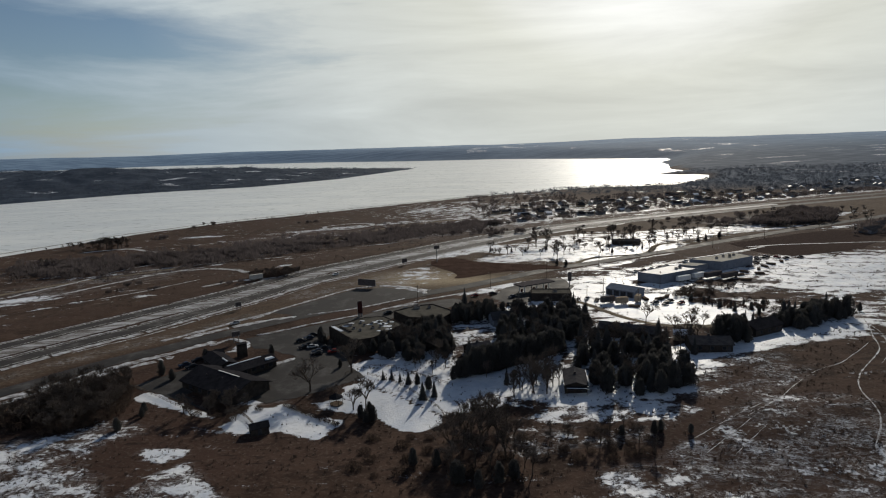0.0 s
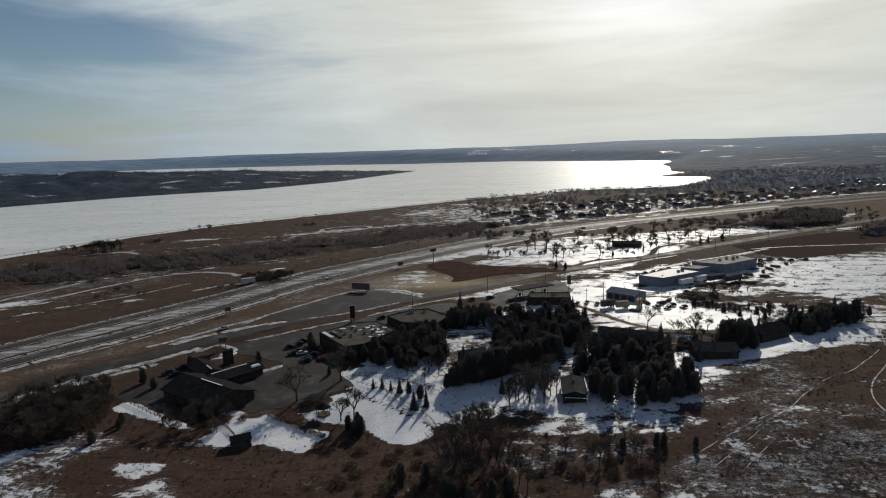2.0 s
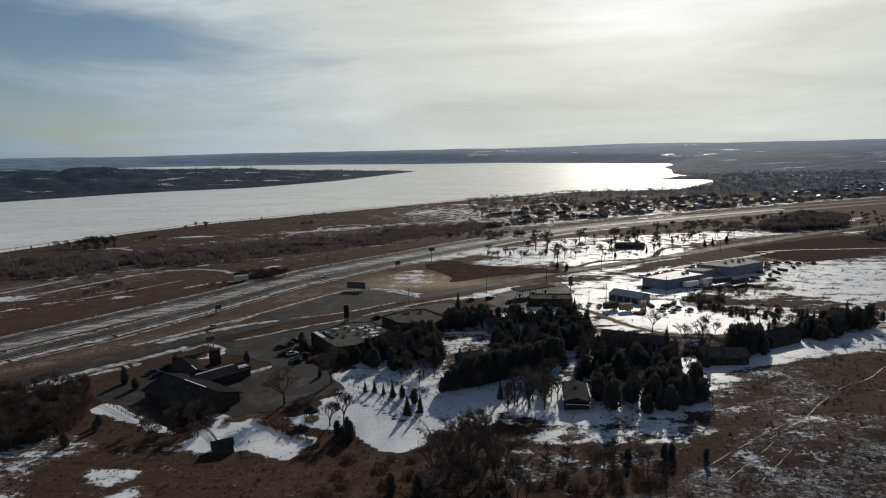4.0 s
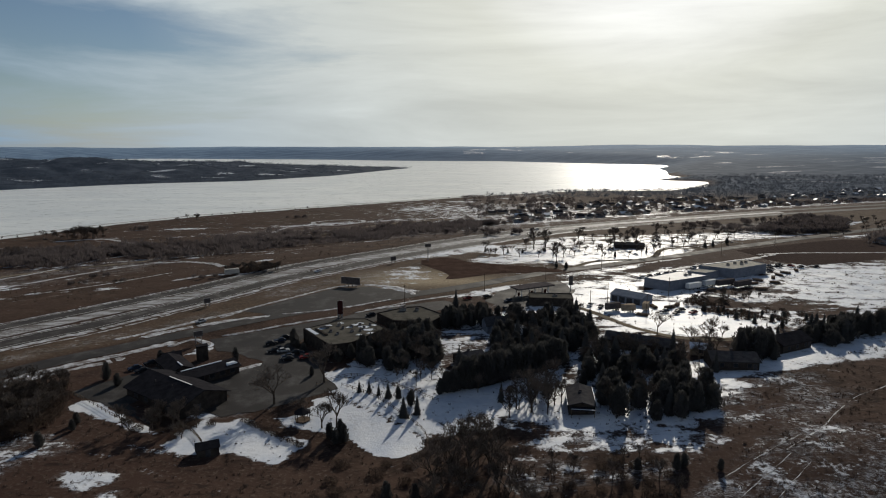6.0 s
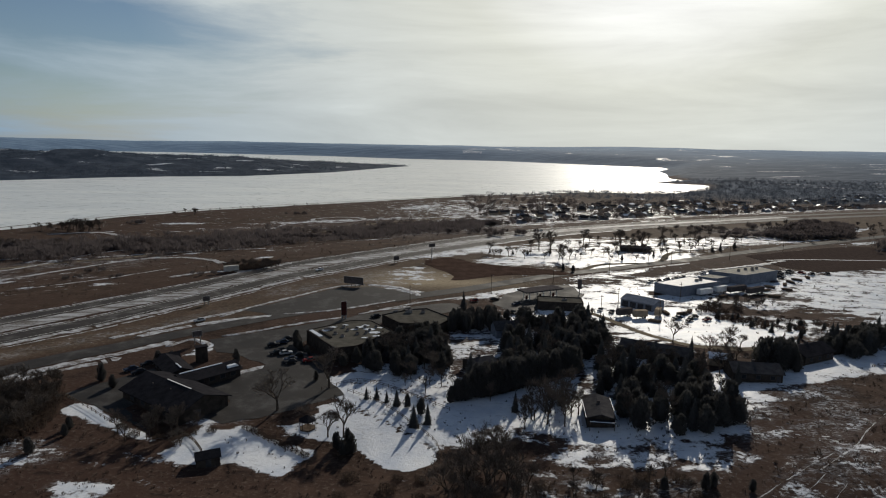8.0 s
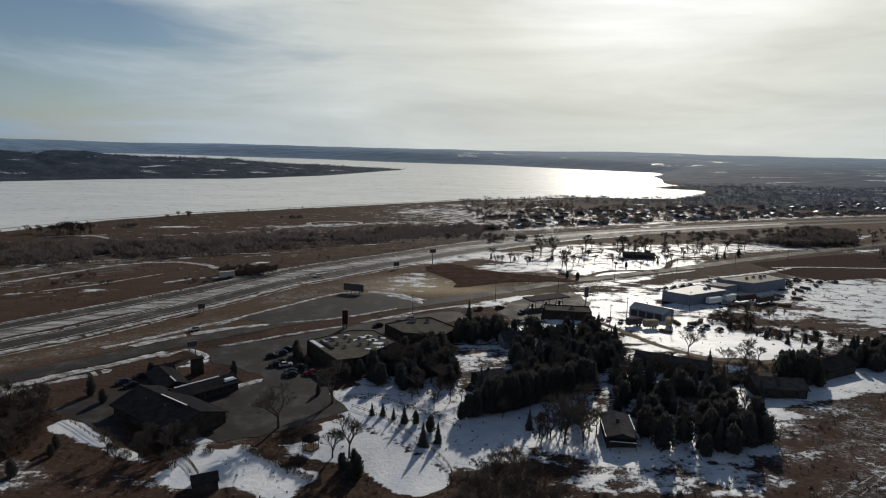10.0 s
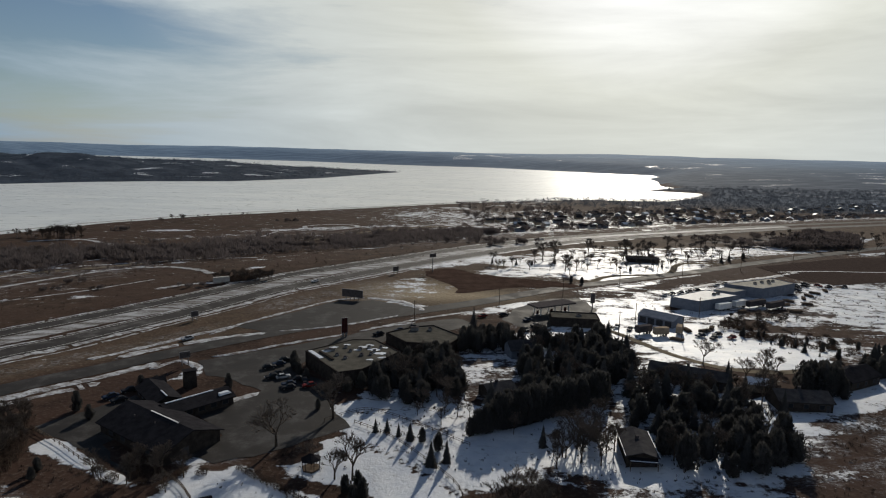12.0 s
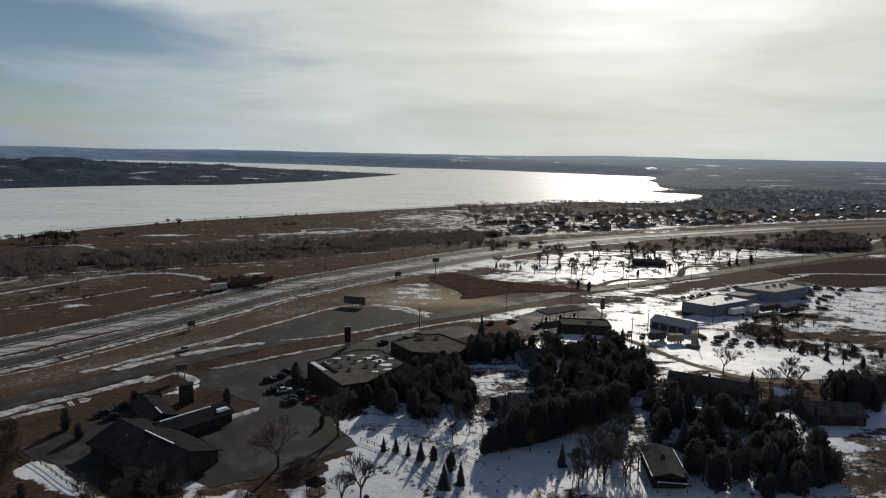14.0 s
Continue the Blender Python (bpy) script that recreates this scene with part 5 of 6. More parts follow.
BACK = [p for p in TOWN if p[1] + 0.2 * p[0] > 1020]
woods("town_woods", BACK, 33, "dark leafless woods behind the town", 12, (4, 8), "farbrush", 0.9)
TOWN = [p for p in TOWN if p[1] + 0.2 * p[0] <= 1020]
woods("town_trees", TOWN, 3, "leafless trees among the houses of a town", 26, (3.5, 8), "brush", 0.6)
FARWOOD = []
for n in range(9000):
    d, a = 1150 + 650 * rng.random(), rng.uniform(radians(-42), radians(44))
    x, y = d * math.sin(a), d * math.cos(a)
    if noise.noise(Vector((x / 260, y / 170, 4))) > -0.3:
        FARWOOD.append((x, y))
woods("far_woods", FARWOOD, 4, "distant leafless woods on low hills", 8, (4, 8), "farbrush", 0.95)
PENWOOD = []
for n in range(16000):
    x, y = rng.uniform(-2300, 0), rng.uniform(1000, 3200)
    if noise.noise(Vector((x / 150, y / 110, 9))) > -0.3 and wave(x, y * 1.6, 110, 12) < 0.5:
        PENWOOD.append((x, y))
PENWOOD = [p for p, d in zip(PENWOOD, -polyline(PENINSULA, np.array([p[0] for p in PENWOOD]), np.array([p[1] for p in PENWOOD]))) if d > 2]
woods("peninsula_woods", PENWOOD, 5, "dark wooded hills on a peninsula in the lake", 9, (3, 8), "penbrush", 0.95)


# ---- weeds and tussocks ----
def weeds(name, ring, count, seed, size, label, mat="stems"):
    rng = random.Random(seed)
    xs, ys = [p[0] for p in ring], [p[1] for p in ring]
    got = []
    while len(got) < count:
        x, y = rng.uniform(min(xs), max(xs)), rng.uniform(min(ys), max(ys))
        if inside(ring, x, y) and not inside(POND, x, y) and noise.noise(Vector((x / 14, y / 9, seed))) > rng.uniform(-0.5, 0.3):
            got.append((x, y))
    s = Shape()
    for (x, y), z in zip(got, height(np.array([p[0] for p in got]), np.array([p[1] for p in got])).tolist()):
        t = rng.uniform(*size)
        for n in range(6):
            a, b = rng.uniform(0, 6.283), rng.uniform(0, 6.283)
            px, py = x + 0.4 * t * math.cos(a), y + 0.4 * t * math.sin(a)
            w = 0.14 * t
            s.face((px - w * math.cos(b), py - w * math.sin(b), z - 0.05), (px + w * math.cos(b), py + w * math.sin(b), z - 0.05), (px + rng.uniform(-0.3, 0.3) * t, py + rng.uniform(-0.3, 0.3) * t, z + t * rng.uniform(0.5, 1)))
    tagged(part(name, s, mat, None), label, "weeds", kind="stuff")


weeds("weeds", [(-130, 110), (120, 105), (170, 220), (100, 185), (60, 150), (-5, 152), (-60, 160), (-100, 185)], 2600, 1, (0.3, 0.9), "dry brown weeds and tussocks in rough grass")
weeds("weeds", [(-300, 330), (-160, 300), (-60, 420), (40, 500), (-120, 560), (-330, 520)], 900, 2, (0.5, 1.3), "dry brown weeds on the plain beside the highway")
weeds("weeds", [(60, 255), (200, 235), (300, 330), (210, 400), (120, 350)], 500, 3, (0.3, 1.1), "dead weeds sticking through yard snow")
weeds("weeds", [(-60, 160), (-20, 200), (60, 220), (100, 190), (50, 150), (0, 152)], 700, 4, (0.3, 0.8), "dead garden stalks sticking through snow")

# ---- buildings ----
def gable(s, x0, y0, x1, y1, eave, ridge, over=0.5, thick=0.2, along="x"):
    """A pitched roof over a rectangle, as two slabs."""
    if along == "x":
        m = (y0 + y1) / 2
        a, b = x0 - over, x1 + over
        drop = (ridge - eave) * over / ((y1 - y0) / 2)
        for e, sgn in ((y0 - over, 1), (y1 + over, -1)):
            p = [(a, e, eave - drop), (b, e, eave - drop), (b, m, ridge), (a, m, ridge)]
            slab(s, p if sgn > 0 else p[::-1], thick)
    else:
        m = (x0 + x1) / 2
        a, b = y0 - over, y1 + over
        drop = (ridge - eave) * over / ((x1 - x0) / 2)
        for e, sgn in ((x0 - over, -1), (x1 + over, 1)):
            p = [(e, a, eave - drop), (e, b, eave - drop), (m, b, ridge), (m, a, ridge)]
            slab(s, p if sgn > 0 else p[::-1], thick)


def slab(s, p, thick):
    n = len(s.v)
    k = len(p)
    s.v += [(x, y, z) for x, y, z in p] + [(x, y, z + thick) for x, y, z in p]
    s.f += [tuple(n + k + i for i in range(k)), tuple(n + k - 1 - i for i in range(k))]
    s.f += [(n + i, n + (i + 1) % k, n + k + (i + 1) % k, n + k + i) for i in range(k)]


def walls(x0, y0, x1, y1, top, ridge=None, along="x", base=-0.6):
    s = Shape()
    s.box(x0, y0, base, x1, y1, top)
    if ridge:
        if along == "x":
            m = (y0 + y1) / 2
            for x in (x0, x1):
                q = [(x, y0, top), (x, y1, top), (x, m, ridge)]
                s.face(*q)
        else:
            m = (x0 + x1) / 2
            for y in (y0, y1):
                s.face((x0, y, top), (x1, y, top), (m, y, ridge))
    return s


def opening(parent, name, x, y, z, wide, tall, facing, mat="glass", frame_mat="signback"):
    """A window or door set in a wall; facing: the wall's outward way, one of s n e w."""
    s, g = Shape(), Shape()
    d, fr = 0.06, 0.09
    if facing in "sn":
        q = -1 if facing == "s" else 1
        for a, b, c, e in ((x - wide / 2 - fr, x - wide / 2, z, z + tall), (x + wide / 2, x + wide / 2 + fr, z, z + tall), (x - wide / 2 - fr, x + wide / 2 + fr, z + tall, z + tall + fr), (x - wide / 2 - fr, x + wide / 2 + fr, z - fr, z)):
            s.box(a, min(y, y + q * d), c, b, max(y, y + q * d), e)
        g.box(x - wide / 2, min(y, y + q * 0.03), z, x + wide / 2, max(y, y + q * 0.03), z + tall)
    else:
        q = -1 if facing == "w" else 1
        for a, b, c, e in ((y - wide / 2 - fr, y - wide / 2, z, z + tall), (y + wide / 2, y + wide / 2 + fr, z, z + tall), (y - wide / 2 - fr, y + wide / 2 + fr, z + tall, z + tall + fr), (y - wide / 2 - fr, y + wide / 2 + fr, z - fr, z)):
            s.box(min(x, x + q * d), a, c, max(x, x + q * d), b, e)
        g.box(min(x, x + q * 0.03), y - wide / 2, z, max(x, x + q * 0.03), y + wide / 2, z + tall)
    leaf = part(name, g, mat, parent)
    part("frame", s, frame_mat, leaf)
    return leaf


def house(x, y, turn, wide, deep, eave, ridge, wall, roof, label, windows=3, along="x", snow=0.0, group=""):
    h = thing("house", x, y, turn, label=label, category="house", group=group)
    part("wall", walls(-wide / 2, -deep / 2, wide / 2, deep / 2, eave, ridge, along), wall, h)
    r = Shape()
    gable(r, -wide / 2, -deep / 2, wide / 2, deep / 2, eave, ridge, 0.5, 0.2, along)
    part("roof", r, roof, h)
    span = wide
    for n in range(windows):
        u = -span / 2 + span * (n + 0.7) / (windows + 0.4)
        opening(h, "window", u, -deep / 2, 1.0, 1.2, 1.2, "s")
    opening(h, "door", wide / 2 - 1.2, -deep / 2, 0.05, 1.0, 2.05, "s", "darkdoor")
    c = Shape().box(-0.4, 0.2, ridge - 1.2, 0.4, 0.9, ridge + 0.8)
    part("chimney", c, "signback", h)
    return h


def flat_building(name, ring, top, wall, roof, label, parapet=0.5, category="building"):
    """A flat-roofed building over a ring of world points."""
    cx, cy = sum(p[0] for p in ring) / len(ring), sum(p[1] for p in ring) / len(ring)
    b = thing(name, cx, cy, 0, label=label, category=category)
    pts = [(px - cx, py - cy) for px, py in ring]
    part("wall", Shape().slab(pts, -0.8, top - 0.1), wall, b)
    part("roof", Shape().slab([(px * 0.985, py * 0.985) for px, py in pts], top - 0.1, top), roof, b)
    rim = Shape()
    for (ax, ay), (bx, by) in zip(pts, pts[1:] + pts[:1]):
        d = Vector((bx - ax, by - ay, 0)).normalized()
        n = Vector((-d.y, d.x, 0)) * 0.3
        rim.slab([(ax, ay), (bx, by), (bx + n.x, by + n.y), (ax + n.x, ay + n.y)], top - 0.3, top + parapet)
    part("parapet", rim, "trim" if parapet > 0.3 and wall == "sheet" else wall, b)
    return b


def roof_unit(parent, x, y, z, w=1.6, d=1.2, h=1.1):
    """An air handler on a flat roof: casing, cap and fan ring."""
    u = part("air_handler", Shape().box(x - w / 2, y - d / 2, z, x + w / 2, y + d / 2, z + h, 0.04), "steel", parent, "grey rooftop air handler")
    part("cap", Shape().box(x - w / 2 - 0.06, y - d / 2 - 0.06, z + h, x + w / 2 + 0.06, y + d / 2 + 0.06, z + h + 0.08), "signback", u)
    part("fan", Shape().tube((x, y, z + h + 0.08), (x, y, z + h + 0.28), 0.42, 0.36, 10), "darkdoor", u)


# the dark restaurant or lodge by the lot
lodge = thing("lodge", -69.8, 188.6, -36.5, label="broad single-storey lodge with dark shingle roof", category="building")
part("wall", walls(-14, -7.6, 13.5, 7.6, 3.0, 5.8), "darkwall", lodge)
r = Shape()
gable(r, -14, -7.6, 13.5, 7.6, 3.0, 5.8, 0.8, 0.25)
part("roof", r, "shingle", lodge)
part("ridge_cap", Shape().box(-3.5, -0.12, 6.02, 8.0, 0.2, 6.13), "trim", lodge, "snow-white ridge capping")
for u, v in ((-6, -3), (2, -2.4)):
    part("roof_vent", Shape().tube((u, v, 4.4), (u, v, 5.5), 0.2, 0.2, 8), "signback", lodge)
wing = thing("lodge_wing", -67.8, 202.9, 44, label="long low wing with dark shingle roof and snowy ridge", category="building")
part("wall", walls(-7, -3.9, 11, 3.9, 2.6, 4.1), "darkwall", wing)
r = Shape()
gable(r, -7, -3.9, 11, 3.9, 2.6, 4.1, 0.6, 0.22)
part("roof", r, "shingle", wing)
part("ridge_snow", Shape().box(-6.4, -0.3, 4.22, 7, 0.3, 4.38, 0.1), "snow", wing)
part("roof_snow", Shape().box(7.2, -3.2, 3.3, 11, -0.6, 3.75, 0.5), "snow", wing, "snow drift on the roof's end")
rear = thing("rear_wing", -79, 210, -51, label="low rear wing with dark shingle roof behind the lodge", category="building")
part("wall", walls(-7.5, -3.6, 8, 3.6, 2.6, 4.0), "darkwall", rear)
r = Shape()
gable(r, -7.5, -3.6, 8, 3.6, 2.6, 4.0, 0.6, 0.22)
part("roof", r, "shingle", rear)
part("ridge_snow", Shape().box(3.0, -0.25, 4.12, 8.2, 0.25, 4.26, 0.08), "snow", rear)
for u in range(4):
    opening(rear, "window", -5.5 + 3.6 * u, -3.6, 1.0, 1.5, 1.2, "s")
port = thing("carport", -84, 219.5, 30, label="small open carport with dark pitched roof", category="carport")
r = Shape()
gable(r, -2.8, -2.2, 2.8, 2.2, 2.4, 3.5, 0.4, 0.15)
part("roof", r, "shingle", port)
for u in (-2.6, 2.6):
    for v in (-2.0, 2.0):
        part("post", Shape().box(u - 0.12, v - 0.12, -0.3, u + 0.12, v + 0.12, 2.5), "darkwall", port)
gazebo = thing("gazebo", -30, 175, 0, label="six-sided dark garden gazebo on snow", category="gazebo")
r = Shape()
r.tube((0, 0, 2.3), (0, 0, 3.7), 2.5, 0.15, 6)
part("roof", r, "shingle", gazebo)
for n in range(6):
    a = radians(60 * n)
    part("post", Shape().tube((2.0 * math.cos(a), 2.0 * math.sin(a), -0.2), (2.0 * math.cos(a), 2.0 * math.sin(a), 2.4), 0.09, 0.09, 6), "darkwall", gazebo)
part("deck", Shape().tube((0, 0, -0.2), (0, 0, 0.22), 2.2, 2.2, 6), "pole", gazebo)
for u in range(5):
    opening(wing, "window", -5.0 + 3.4 * u, -3.9, 1.0, 1.6, 1.3, "s")
for u in range(4):
    opening(lodge, "window", -9 + 5.4 * u, -7.6, 0.9, 1.8, 1.3, "s")
opening(lodge, "door", 13.5, -2, 0.05, 1.8, 2.1, "e", "darkdoor")
tower = thing("sign_tower", -74, 221, 30, label="dark timber block beside the lodge entrance", category="sign")
part("body", Shape().box(-1.8, -1.2, -0.3, 1.8, 1.2, 5.2, 0.05), "darkwall", tower)
part("cap", Shape().box(-2.0, -1.4, 5.2, 2.0, 1.4, 5.45), "shingle", tower)

# flat-roofed hall and its neighbour
hall = flat_building("hall", [(-29.4, 220.3), (-22, 223.2), (-11, 240), (-20, 253), (-28, 253), (-42.6, 240)], 4.8, "darkwall", "gravelroof", "dark-walled hall with flat gravel roof and air handlers", 0.22)
part("parapet_snow", Shape().slab([(-11.2, -5.6), (-10.0, -4.8), (-15.0, 2.6), (-16.2, 1.8)], 4.82, 4.98), "snow", hall, "snow lodged along the parapet")
part("roof_ridge", Shape().slab([(-7.1, -7.0), (-6.4, -6.5), (-11.8, 1.5), (-12.5, 1.0)], 4.8, 5.3), "darkwall", hall)
for x, y, w in ((-9, 3, 4.5), (-4, 6, 1.6), (-2, 2, 1.4), (1, 4, 1.8), (4, 6, 1.5), (6, 2, 1.4), (2, -2, 1.8), (-3, -5, 1.6), (8, 6, 1.3), (5, -1, 1.2), (-6, -2, 1.6)):
    roof_unit(hall, x, y, 4.8, 0.8 * w, 1.0, 0.6)
def roof_snow(parent, x, y, z, size, seed):
    """A thin uneven lobe of snow left on a flat roof."""
    rng = random.Random(seed)
    ring = [(x + size * rng.uniform(0.5, 1.0) * math.cos(a), y + 0.6 * size * rng.uniform(0.5, 1.0) * math.sin(a)) for a in [6.283 * n / 11 for n in range(11)]]
    part("snow_patch", Shape().slab(ring, z - 0.02, z + 0.06), "snow", parent, "thin patch of snow on the roof")


for n, (x, y, w) in enumerate(((-10.5, 2, 2.2), (-8, 6, 2.0), (2, 6.5, 2.4), (6, 4, 2.8), (4, 8.5, 2.2), (8, 0, 2.6), (0, 3.5, 1.6), (-4, 9, 1.8), (9.5, 6, 1.6), (5, -6, 1.6), (9, -4, 1.8))):
    roof_snow(hall, x, y, 4.8, w, n)
shop = flat_building("shop", [(-9, 253.8), (6.2, 251.4), (12, 261.5), (1.7, 275.7), (-5.5, 274), (-16.7, 265.3)], 3.8, "darkwall", "gravelroof", "low shop with flat gravel roof behind spruces", 0.35)
roof_unit(shop, -4, 6, 3.8, 3.0, 1.6, 1.2)
roof_unit(shop, 2, 6, 3.8, 1.6, 1.4, 1.0)

# garden shed
shed = thing("garden_shed", -50, 157.5, 24, label="small dark garden shed with pitched roof on snow", category="shed")
part("wall", walls(-2.6, -2, 2.6, 2, 2.2, 3.2), "darkwall", shed)
r = Shape()
gable(r, -2.6, -2, 2.6, 2, 2.2, 3.2, 0.3, 0.12)
part("roof", r, "shingle", shed)
opening(shed, "door", 0, -2, 0.05, 1.2, 1.9, "s", "darkdoor", "darkwall")

cottage = house(48, 177.5, -9, 7, 13, 2.7, 3.7, "darkwall", "greyroof", "dark cottage with grey roof and snowy eaves among cedars", 2, "y")
for u in (-3.98, 3.86):
    part("eave_snow", Shape().box(u, -6.9, 2.72, u + 0.16, 6.9, 2.84), "snow", cottage, "line of snow along the eave")
part("porch_roof", Shape().box(-3.2, -8.6, 2.2, 3.4, -6.5, 2.36, 0.03), "shingle", cottage)
part("porch_snow", Shape().box(-3.1, -8.55, 2.365, 3.3, -8.2, 2.44, 0.03), "snow", cottage)
for u in (-3.0, 3.2):
    part("porch_post", Shape().box(u - 0.08, -8.5, -0.4, u + 0.08, -8.34, 2.2), "pole", cottage)
house(79, 219, -29, 22, 8, 2.9, 4.6, "darkwall", "greyroof", "long low house with snow-dusted grey roof", 4)
house(101.5, 198.5, -8, 14, 9, 2.9, 4.6, "darkwall", "greyroof", "dark house beside tall cedars", 3)
house(129, 215.5, 25, 15, 9, 3.0, 5.0, "darkwall", "shingle", "dark house behind a row of cedars", 3)
house(97, 210.5, -20, 6, 5, 2.5, 3.6, "tanwall", "snow", "small tan garage with snowy roof", 1)
house(19, 215, 24, 9, 7, 2.8, 4.2, "darkwall", "greyroof", "small dark house under tall trees", 2)
house(32, 251, 10, 9, 8, 3.4, 5.6, "bluewall", "greyroof", "blue-grey house under dark spruces", 2)
house(150, 446, -12, 20, 10, 2.8, 3.9, "darkwall", "greyroof", "low dark house with grey roof in a park", 3)

# sheet-metal works
barn = thing("metal_barn", 102, 296, -46, label="grey sheet-metal barn with ribbed gable roof", category="barn")
part("wall", walls(-8, -5.5, 8, 5.5, 3.4, 5.0), "sheet", barn)
r = Shape()
gable(r, -8, -5.5, 8, 5.5, 3.4, 5.0, 0.3, 0.12)
part("roof", r, "sheet", barn)
for u in range(4):
    opening(barn, "door", -5.7 + 3.8 * u, -5.5, 0.05, 2.9, 2.8, "s", "darkdoor", "sheet")
works = flat_building("workshop", [(128, 315), (154, 328), (143, 340), (118, 324)], 5.0, "sheet", "glareroof", "blue-grey metal workshop with pale flat roof", 0.2)
roof_unit(works, 6, 2, 5.0, 1.6, 1.3, 0.9)
roof_unit(works, 9, 4, 5.0, 1.6, 1.3, 0.9)
plant_hall = flat_building("factory", [(175, 343), (201, 357), (196, 371), (160, 354)], 5.2, "sheet", "sheetroof", "long blue-grey metal factory with tan flat roof", 0.2)
for x, y in ((-6, -2), (0, 2), (5, 4), (8, 5), (3, 0)):
    roof_unit(plant_hall, x, y, 5.2, 1.5, 1.2, 1.0)
lean = flat_building("annex", [(150, 345), (160, 352), (168, 346), (158, 340)], 4.0, "sheet", "sheetroof", "low sheet-metal annex between two workshops", 0.15)

# filling station
station = flat_building("filling_station_shop", [(52, 289.5), (72, 286.5), (73.5, 297), (53.5, 300)], 3.6, "darkwall", "gravelroof", "dark filling-station shop with flat roof", 0.4)
roof_unit(station, 2, 0, 3.3, 2.2, 1.4, 1.0)
canopy = thing("canopy", 57, 311, 26, label="dark flat canopy over fuel pumps on posts", category="canopy")
part("roof", Shape().box(-11, -4, 4.0, 11, 4, 4.6, 0.05), "signback", canopy)
for x in (-8, 0, 8):
    for y in (-2.4, 2.4):
        part("post", Shape().box(x - 0.2, y - 0.2, -0.3, x + 0.2, y + 0.2, 4.0), "trim", canopy)
for x in (-8, 0, 8):
    pump = thing("fuel_pump", 57 + x * math.cos(radians(26)), 311 + x * math.sin(radians(26)), 26, label="fuel pump on a kerb under the canopy", category="fuel pump", group="fuel pumps")
    part("body", Shape().box(-0.5, -0.3, 0.05, 0.5, 0.3, 1.8, 0.03), "red", pump)
    part("kerb", Shape().box(-1.6, -0.6, -0.2, 1.6, 0.6, 0.16), "trim", pump)


def pole_sign(name, x, y, turn, pole, wide, tall, base, label, mat="signback", posts=1):
    s = thing(name, x, y, turn, label=label, category="sign")
    for n in range(posts):
        px = 0 if posts == 1 else -wide * 0.3 + wide * 0.6 * n / (posts - 1)
        part("post", Shape().tube((px, 0, -0.5), (px, 0, base + 0.2), pole, pole * 0.85, 7), "steel", s)
    panel = part("panel", Shape().box(-wide / 2, -0.14, base, wide / 2, 0.14, base + tall, 0.0), mat, s)
    rim = Shape()
    for a, b, c, d in ((-wide / 2 - 0.08, wide / 2 + 0.08, base - 0.08, base), (-wide / 2 - 0.08, wide / 2 + 0.08, base + tall, base + tall + 0.08), (-wide / 2 - 0.08, -wide / 2, base, base + tall), (wide / 2, wide / 2 + 0.08, base, base + tall)):
        rim.box(a, -0.17, c, b, 0.17, d)
    part("frame", rim, "steel", panel)
    return s


pole_sign("pylon_sign", -33, 271, 20, 0.5, 2.2, 6.0, 1.6, "tall dark red pylon sign at the lot edge", "red", 2)
pole_sign("billboard", -97, 291, 35, 0.2, 2.8, 2.2, 1.8, "dark highway billboard seen from behind", "signback", 2)
pole_sign("billboard", -82, 239, 30, 0.2, 3.2, 2.0, 2.8, "dark billboard on posts beside the frontage road", "signback", 2)
pole_sign("billboard", -36, 331, -22, 0.22, 11.0, 3.6, 1.4, "wide brown billboard beside an empty lot", "signback", 4)
pole_sign("billboard", -17, 394, 30, 0.2, 3.6, 2.6, 1.8, "small dark sign beside the highway", "signback", 2)
pole_sign("pole_sign", 5, 403, 30, 0.3, 4.2, 2.2, 9.0, "dark sign on a tall pole by the highway", "signback", 1)
pole_sign("pole_sign", 78, 318, 10, 0.3, 2.0, 5.0, 3.0, "tall filling-station sign on a steel post", "signback", 1)


# ---- vehicles ----
def car_meshes(paint):
    """Body with bonnet, cabin with raked screens, and four wheels."""
    body = Shape()
    side = [(-2.2, 0.35), (-2.25, 0.75), (-1.9, 0.95), (-0.9, 1.0), (1.2, 1.0), (2.15, 0.9), (2.25, 0.6), (2.2, 0.35)]
    n = len(side)
    for y in (-0.86, 0.86):
        body.v += [(x, y * (0.94 if z > 0.9 else 1.0), z) for x, z in side]
    body.f += [tuple(range(n)), tuple(range(2 * n - 1, n - 1, -1))] + [((i + 1) % n, i, n + i, n + (i + 1) % n) for i in range(n)]
    cabin = Shape()
    cabin.v = [(-0.9, -0.8, 0.99), (1.75, -0.8, 0.97), (1.75, 0.8, 0.97), (-0.9, 0.8, 0.99), (-0.2, -0.64, 1.5), (1.2, -0.64, 1.5), (1.2, 0.64, 1.5), (-0.2, 0.64, 1.5)]
    cabin.f = [(4, 5, 6, 7), (0, 1, 5, 4), (1, 2, 6, 5), (2, 3, 7, 6), (3, 0, 4, 7)]
    top = Shape().box(-0.22, -0.65, 1.5, 1.22, 0.65, 1.56, 0.05)
    wheel = Shape().tube((0, -0.11, 0), (0, 0.11, 0), 0.34, 0.34, 12)
    rim = Shape().tube((0, -0.125, 0), (0, 0.125, 0), 0.19, 0.19, 8)
    light = Shape().box(-0.04, -0.18, -0.07, 0.04, 0.18, 0.07, 0.02)
    return body.mesh("body", paint), cabin.mesh("cabin", "glass"), top.mesh("car_roof", paint), wheel.mesh("wheel", "rubber"), rim.mesh("rim", "steel"), light.mesh("headlight", "trim")


CARS = {}


